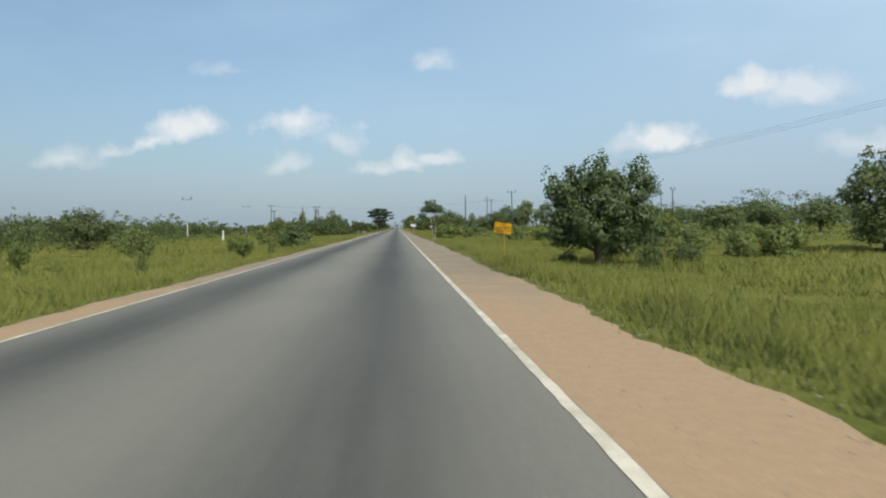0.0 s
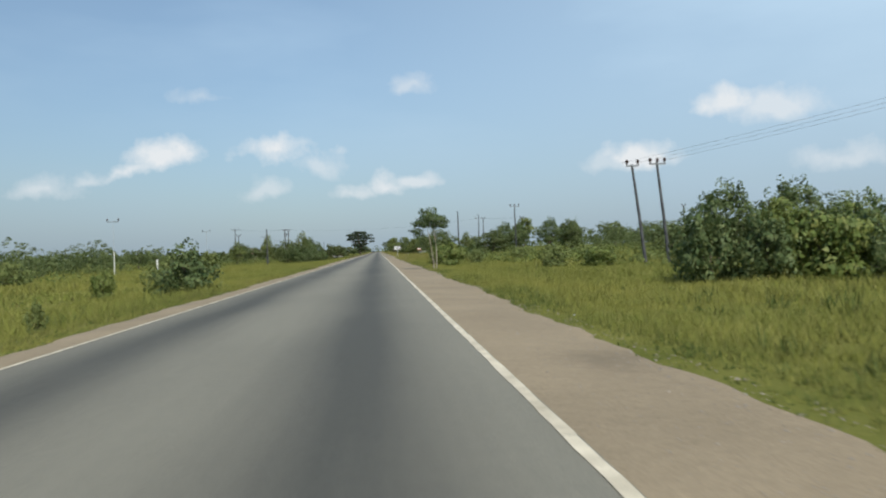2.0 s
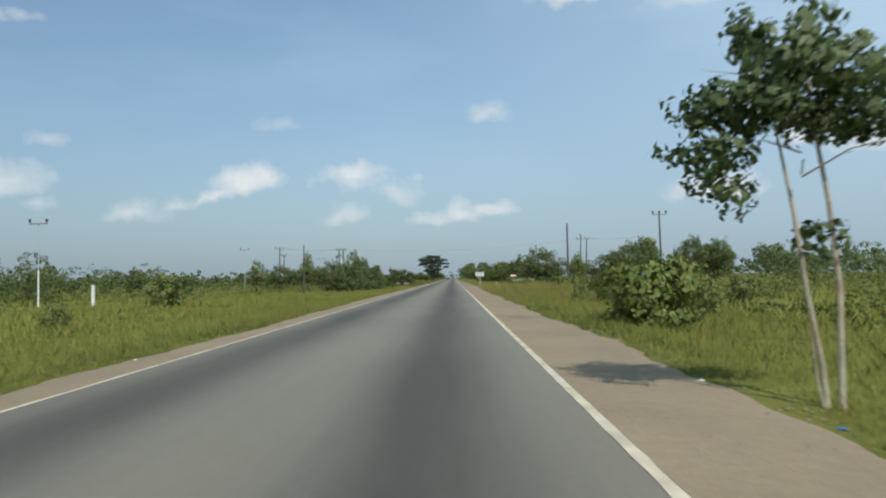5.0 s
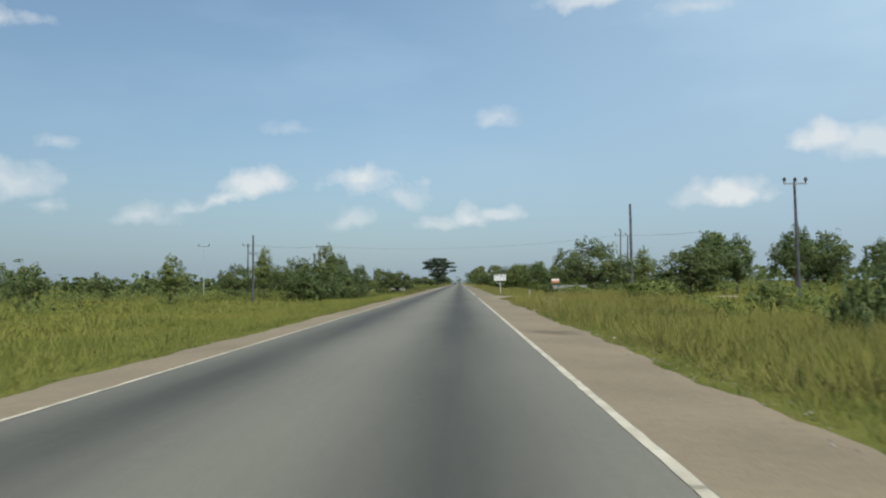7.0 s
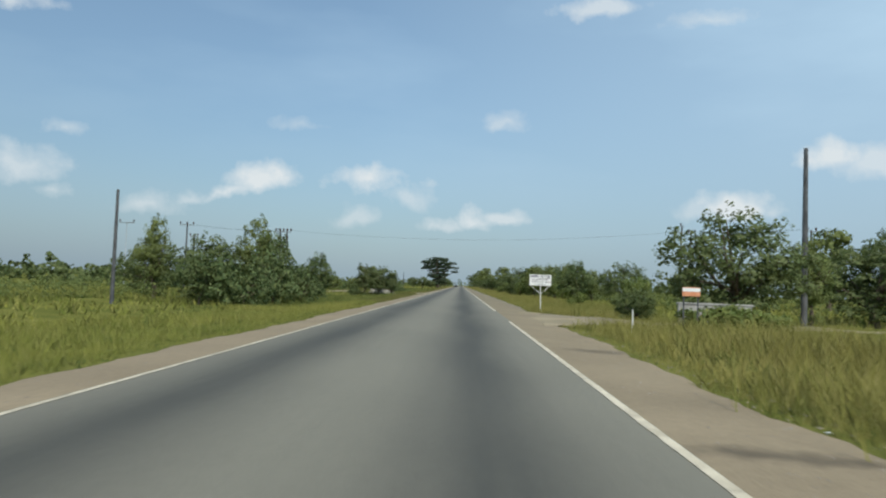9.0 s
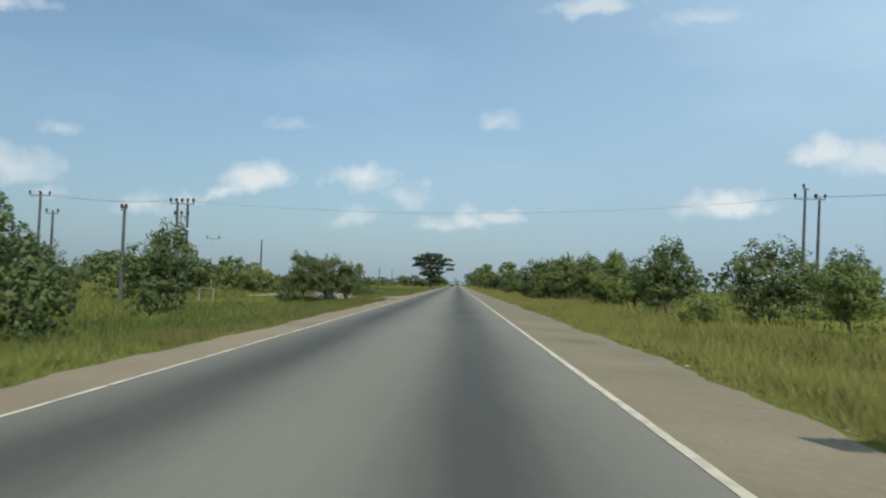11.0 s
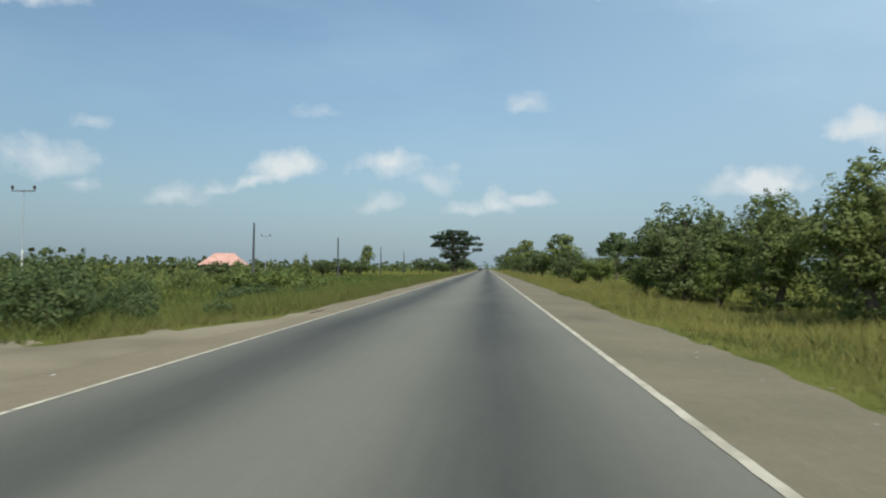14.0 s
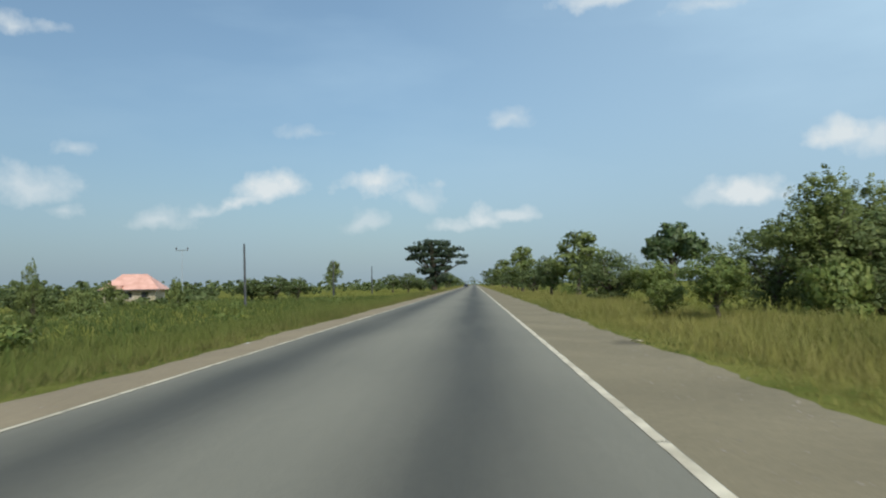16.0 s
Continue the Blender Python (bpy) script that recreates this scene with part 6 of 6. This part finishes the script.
def garage_sign(x, y):
    """A white board on a tubular post with two braces."""
    z = gz(x, y)
    ob = thing("signboard", "white garage signboard on a white braced post", "signboard", (x, y, z), 1.5)
    low = 1.66 - z
    part("post", tube([(0.08, 0.03, -0.3), (0.05, 0.03, 0.8), (0.0, 0.03, low + 0.1)], [0.029, 0.029, 0.029], 10), WHITE_PAINT, ob)
    for s in (-1, 1):
        part("brace", tube([(0.03, 0.03, low - 0.56), (s * 0.64, 0.03, low + 0.02)], [0.016, 0.016], 8), WHITE_PAINT, ob)
    board = part("board", box(-0.69, 0.69, -0.02, 0.012, low, low + 0.68, bevel=0.006), SIGN_WHITE, ob)
    part("frame", box(-0.71, 0.71, 0.013, 0.05, low - 0.01, low + 0.02), WHITE_PAINT, board)
    part("frame", box(-0.71, 0.71, 0.013, 0.05, low + 0.66, low + 0.69), WHITE_PAINT, board)
    widths = (0.11, 0.09, 0.12, 0.09, 0.08, 0.04)
    cx = -0.62
    for w in widths:
        part("lettering", box(cx, cx + w - 0.022, -0.026, -0.0205, low + 0.53, low + 0.64), INK, board, "dark letter-sized bar")
        cx += w
    word = part("lettering", text_mesh("lettering", "MOTORS", 0.155, INK), INK, board, "bold dark lettering")
    word.matrix_basis = pose(0.0, -0.024, low + 0.585, 90)
    for x0, x1, zz, hh, mat in ((-0.6, -0.2, 0.475, 0.018, INK_FADED), (-0.16, 0.18, 0.475, 0.042, INK), (0.22, 0.62, 0.475, 0.042, INK), (-0.58, -0.34, 0.385, 0.042, INK), (-0.3, 0.04, 0.385, 0.042, INK), (0.07, 0.2, 0.385, 0.042, INK), (0.24, 0.48, 0.385, 0.042, INK),
                               (-0.36, -0.24, 0.075, 0.035, INK_FADED), (-0.19, 0.37, 0.075, 0.05, INK_FADED)):
        n = max(1, int((x1 - x0) / 0.055))
        for k in range(n):
            part("lettering", box(x0 + (x1 - x0) * k / n, x0 + (x1 - x0) * (k + 0.78) / n, -0.026, -0.0205, low + zz - hh / 2, low + zz + hh / 2), mat, board, "letter-sized bar")
    for cx, w, h, mat in ((-0.51, 0.075, 0.05, INK_FADED), (-0.27, 0.11, 0.05, INK_FADED), (0.14, 0.075, 0.065, INK_FADED), (0.36, 0.085, 0.06, INK)):
        bm = bmesh.new()
        outer = [bm.verts.new((cx + w * math.cos(k * math.tau / 20), -0.024, low + 0.25 + h * math.sin(k * math.tau / 20))) for k in range(20)]
        inner = [bm.verts.new((cx + w * 0.72 * math.cos(k * math.tau / 20), -0.024, low + 0.25 + h * 0.66 * math.sin(k * math.tau / 20))) for k in range(20)]
        for k in range(20):
            bm.faces.new((outer[k], outer[(k + 1) % 20], inner[(k + 1) % 20], inner[k]))
        for a, b in ((-0.3, -0.12), (0.12, 0.3)):
            bm.faces.new([bm.verts.new((cx + w * u, -0.024, low + 0.25 + h * v)) for u, v in ((a, -0.5), (b, -0.5), (b, 0.5), (a, 0.5))])
        bmesh.ops.solidify(bm, geom=bm.faces[:], thickness=0.003)
        part("emblem", bm, mat, board, "oval badge outline")
    part("emblem", box(-0.09, 0.03, -0.026, -0.0205, low + 0.23, low + 0.265), INK_FADED, board, "small badge bar")
    bm = bmesh.new()
    bm.faces.new([bm.verts.new((u, -0.024, low + 0.25 + v)) for u, v in ((0.5, -0.022), (0.6, -0.022), (0.6, -0.045), (0.67, 0.0), (0.6, 0.045), (0.6, 0.022), (0.5, 0.022))])
    bmesh.ops.solidify(bm, geom=bm.faces[:], thickness=0.003)
    part("arrow", bm, INK_RED, board, "dark red arrow")
    return ob


garage_sign(6.32, 229.1)
# small orange and white board beside a low wall
board = thing("signboard", "small white and orange board by a low wall", "signboard", (10.4, 210.6, gz(10.4, 210.6)))
zb = 1.6 - gz(10.4, 210.6)
for s in (-0.28, 0.28):
    part("post", box(s - 0.025, s + 0.025, 0.0, 0.05, -0.3, zb), POLE_WOOD, board)
face = part("board", box(-0.35, 0.35, -0.03, 0.0, zb - 0.2, zb + 0.16, bevel=0.006), ORANGE, board)
part("band", box(-0.35, 0.35, -0.036, -0.0305, zb - 0.01, zb + 0.13), SIGN_WHITE, face, "white painted band")
wall = thing("low_wall", "low pale concrete wall beside the dirt track", "wall", (12.0, 212.6, gz(12.0, 212.6)))
zw = 1.05 - gz(12.0, 212.6)
for k in range(2):
    part("panel", box(-1.55 + 1.56 * k, -0.01 + 1.56 * k, -0.08, 0.08, -0.4, zw, bevel=0.015), CONCRETE, wall)
part("coping", box(-1.6, 1.6, -0.12, 0.12, zw, zw + 0.08, bevel=0.015), CONCRETE, wall, "weathered coping")

# culvert walls at the side road
for x, y, w, h, label in ((-10.6, 296.1, 3.6, 0.66, "stained concrete culvert wall with white paint patches"), (-10.9, 302.6, 1.6, 0.4, "plain concrete culvert wall stub")):
    cul = thing("culvert_wall", label, "wall", (x, y, gz(x, y)), -6)
    part("wall_body", box(-w / 2, w / 2, -0.14, 0.14, -0.5, h, bevel=0.02), FLAKED if w > 2.0 else OLD_CONCRETE, cul)
    part("coping", box(-w / 2 - 0.04, w / 2 + 0.04, -0.18, 0.18, h, h + 0.08, bevel=0.02), OLD_CONCRETE, cul)


# ---- house ----
def house(x, y):
    z = gz(x, y)
    ob = thing("house", "small rendered house with a salmon-pink hipped roof", "house", (x, y, z), 8)
    eave = 1.5 - z
    apex = 4.45 - z
    body = part("wall", box(-4.9, 4.9, -3.6, 3.6, -0.3, eave), HOUSE_WALL, ob)
    bm = bmesh.new()
    c = [bm.verts.new(p) for p in ((-5.8, -4.5, eave - 0.15), (5.8, -4.5, eave - 0.15), (5.8, 4.5, eave - 0.15), (-5.8, 4.5, eave - 0.15))]
    r = [bm.verts.new(p) for p in ((-2.4, 0, apex), (2.4, 0, apex))]
    for f in ((c[0], c[1], r[1], r[0]), (c[1], c[2], r[1]), (c[2], c[3], r[0], r[1]), (c[3], c[0], r[0]), (c[3], c[2], c[1], c[0])):
        bm.faces.new(f)
    roof = part("roof", bm, ROOF_PINK, ob)
    part("gable", box(-3.2, -1.2, -4.7, -2.4, eave - 0.1, eave + 0.75, Matrix.Identity(4), 0.05), ROOF_PINK, roof, "small projecting roof ridge")
    part("fascia", box(-5.82, 5.82, -4.55, -4.5, eave - 0.33, eave - 0.13), POLE_WOOD, roof)
    for cx in (-3.2, -0.2, 2.9):
        w = part("window", box(cx - 0.65, cx + 0.65, -3.64, -3.58, 0.9, 2.0), DARK_OPENING, ob)
        part("frame", box(cx - 0.72, cx + 0.72, -3.68, -3.645, 2.0, 2.08), WHITE_PAINT, w)
        part("sill", box(cx - 0.75, cx + 0.75, -3.72, -3.6, 0.82, 0.9), WHITE_PAINT, w)
    return ob


house(-66.2, 482.0)


# ---- far car ----
def far_car(x, y):
    """A dark saloon seen from the front."""
    ob = thing("car", "dark saloon car on the far road", "car", (x, y, 0.02))
    bm = box(-0.85, 0.85, -2.2, 2.2, 0.32, 0.86, bevel=0.1)
    body = part("body", bm, CAR_PAINT, ob)
    bm = bmesh.new()
    low = [bm.verts.new(p) for p in ((-0.78, -1.1, 0.85), (0.78, -1.1, 0.85), (0.78, 1.7, 0.85), (-0.78, 1.7, 0.85))]
    top = [bm.verts.new(p) for p in ((-0.6, -0.35, 1.42), (0.6, -0.35, 1.42), (0.6, 1.0, 1.42), (-0.6, 1.0, 1.42))]
    for k in range(4):
        bm.faces.new((low[k], low[(k + 1) % 4], top[(k + 1) % 4], top[k]))
    bm.faces.new(top)
    bmesh.ops.bevel(bm, geom=bm.edges[:], offset=0.04, segments=1, affect="EDGES")
    part("cabin", bm, CAR_PAINT, ob)
    m = Matrix.Translation((0, -0.735, 1.14)) @ Matrix.Rotation(radians(-52.8), 4, "X")
    part("windscreen", box(-0.6, 0.6, -0.012, 0.012, -0.36, 0.36, m), DARK_OPENING, ob)
    for s in (-1, 1):
        part("headlight", box(s * 0.62 - 0.16, s * 0.62 + 0.16, -2.23, -2.17, 0.6, 0.74, bevel=0.02), LAMP_GLASS, ob)
        for v in (-1.35, 1.35):
            wheel = part("wheel", tube([(s * 0.66, v, 0.3), (s * 0.86, v, 0.3)], [0.3, 0.3], 16), TYRE, ob)
            part("rim", tube([(s * 0.855, v, 0.3), (s * 0.868, v, 0.3)], [0.18, 0.17], 12), STEEL, wheel)
    part("bumper", box(-0.84, 0.84, -2.27, -2.16, 0.3, 0.5, bevel=0.03), BLACK, body)
    return ob


far_car(-1.75, 640.0)


# ---- litter, stones ----
def scrap(x, y, s, mat, label, seed, name="litter"):
    """A crumpled sheet lying on the ground."""
    rnd = random.Random(seed)
    bm = bmesh.new()
    bmesh.ops.create_icosphere(bm, subdivisions=2, radius=1)
    for v in bm.verts:
        k = rnd.uniform(0.6, 1.25)
        v.co = Vector((v.co.x * s * k, v.co.y * s * 0.6 * k, max(0, v.co.z * s * 0.3 * k)))
    z = max(gz(x, y) + 0.015, 0.0 if abs(x) < 3.6 else -9)
    ob = new(name, bm_mesh(name, bm, mat))
    ob.matrix_basis = pose(x, y, z, 0, 0, rnd.uniform(0, 360))
    return tagged(ob, label, "litter", "roadside litter")


LITTER = ((5.95, 50.0, 0.10, 0), (6.2, 68.6, 0.09, 0), (6.1, 90.4, 0.1, 0), (6.0, 96.0, 0.12, 0), (5.5, 113.2, 0.13, 0), (5.75, 109.6, 0.11, 1), (5.8, 101, 0.1, 0),
          (6.0, 146.0, 0.1, 0), (5.9, 161.5, 0.1, 0), (5.7, 163.0, 0.09, 0), (5.8, 176, 0.1, 0), (5.9, 186.5, 0.12, 0), (5.6, 189, 0.09, 0), (7.6, 233.0, 0.17, 0), (5.6, 227.5, 0.1, 0), (5.4, 228.2, 0.09, 0),
          (6.1, 239, 0.1, 0), (6.1, 285, 0.13, 0), (5.9, 291.0, 0.12, 0), (-4.5, 108, 0.1, 0), (-4.4, 117, 0.1, 0), (-4.6, 298, 0.09, 0), (-4.6, 352, 0.12, 0), (6.6, 340, 0.1, 1))
for n, (x, y, s, c) in enumerate(LITTER):
    scrap(x, y, s * 0.55, (PLASTIC_WHITE, PLASTIC_BLUE)[c], ("crumpled white plastic scrap on the verge", "crumpled blue plastic scrap on the verge")[c], n)


def dry_stalks(x, y, count, seed, lying=False):
    """Bent dry stalks, standing or thrown down."""
    rnd = random.Random(seed)
    ob = thing("dry_stalks", "pale dry straw stalks lying at the shoulder edge" if lying else "bent pale dry stalks in the roadside grass", "dry stalks", (x, y, gz(x, y)), group="dry stalks")
    for _ in range(count):
        a, r0 = rnd.uniform(0, math.tau), rnd.uniform(0, 0.25)
        u, v, w = math.cos(a), math.sin(a), rnd.uniform(0.6, 1.0)
        bx, by = r0 * rnd.uniform(-1, 1), r0 * rnd.uniform(-1, 1)
        if lying:
            pts = [(bx - u * 0.2, by - v * 0.2, 0.03), (bx, by, 0.07), (bx + u * 0.22, by + v * 0.22, 0.04)]
        else:
            pts = [(bx, by, -0.05), (bx + u * 0.08, by + v * 0.08, 0.5 * w), (bx + u * 0.22, by + v * 0.22, 0.85 * w), (bx + u * 0.42, by + v * 0.42, 0.72 * w)]
        part("stalk", tube(pts, [0.010] * (len(pts) - 1) + [0.004], 5), STRAW, ob)
    return ob


dry_stalks(6.5, 180.8, 7, 1)
dry_stalks(6.9, 182.0, 6, 2)
dry_stalks(5.75, 181.6, 9, 3, True)
dry_stalks(5.9, 351.0, 7, 6, True)


def stones(name, label, seed, side, x0, x1, y0, y1, count, s0, s1):
    rng = np.random.default_rng(seed)
    x = side * rng.uniform(x0, x1, count)
    y = rng.uniform(y0, y1, count)
    z = ground_z(x, y) + 0.025
    s = rng.uniform(s0, s1, count) * rng.random(count) ** 0.5
    corners = np.array([(1, 0, 0), (0, 1, 0), (-1, 0, 0), (0, -1, 0), (0.2, 0.1, 0.75), (0, 0, -0.5)])
    tris = np.array([(0, 1, 4), (1, 2, 4), (2, 3, 4), (3, 0, 4)])
    v = corners[None] * s[:, None, None] * rng.uniform(0.6, 1.3, (count, 6, 1))
    v[..., 2] *= 0.8
    v = v + np.stack([x, y, z], 1)[:, None, :]
    faces = (np.arange(count)[:, None, None] * 6 + tris[None]).reshape(-1, 3)
    return tagged(new(name, mesh_of(name, v.reshape(-1, 3).tolist(), faces.tolist(), STONE)), label, "gravel", kind="stuff")


stones("gravel", "loose pale gravel on the wide shoulder", 1, 1, 3.7, 5.9, 20, 400, 6000, 0.008, 0.028)
stones("gravel", "coarse gravel scattered over the near wide shoulder", 4, 1, 3.9, 6.0, 36, 130, 5000, 0.007, 0.024)
stones("gravel", "loose pale gravel along the shoulder's outer edge", 2, 1, 5.1, 6.0, 20, 400, 3500, 0.01, 0.04)
stones("gravel", "loose pale gravel on the narrow shoulder", 3, -1, 3.6, 4.6, 25, 400, 2500, 0.008, 0.03)
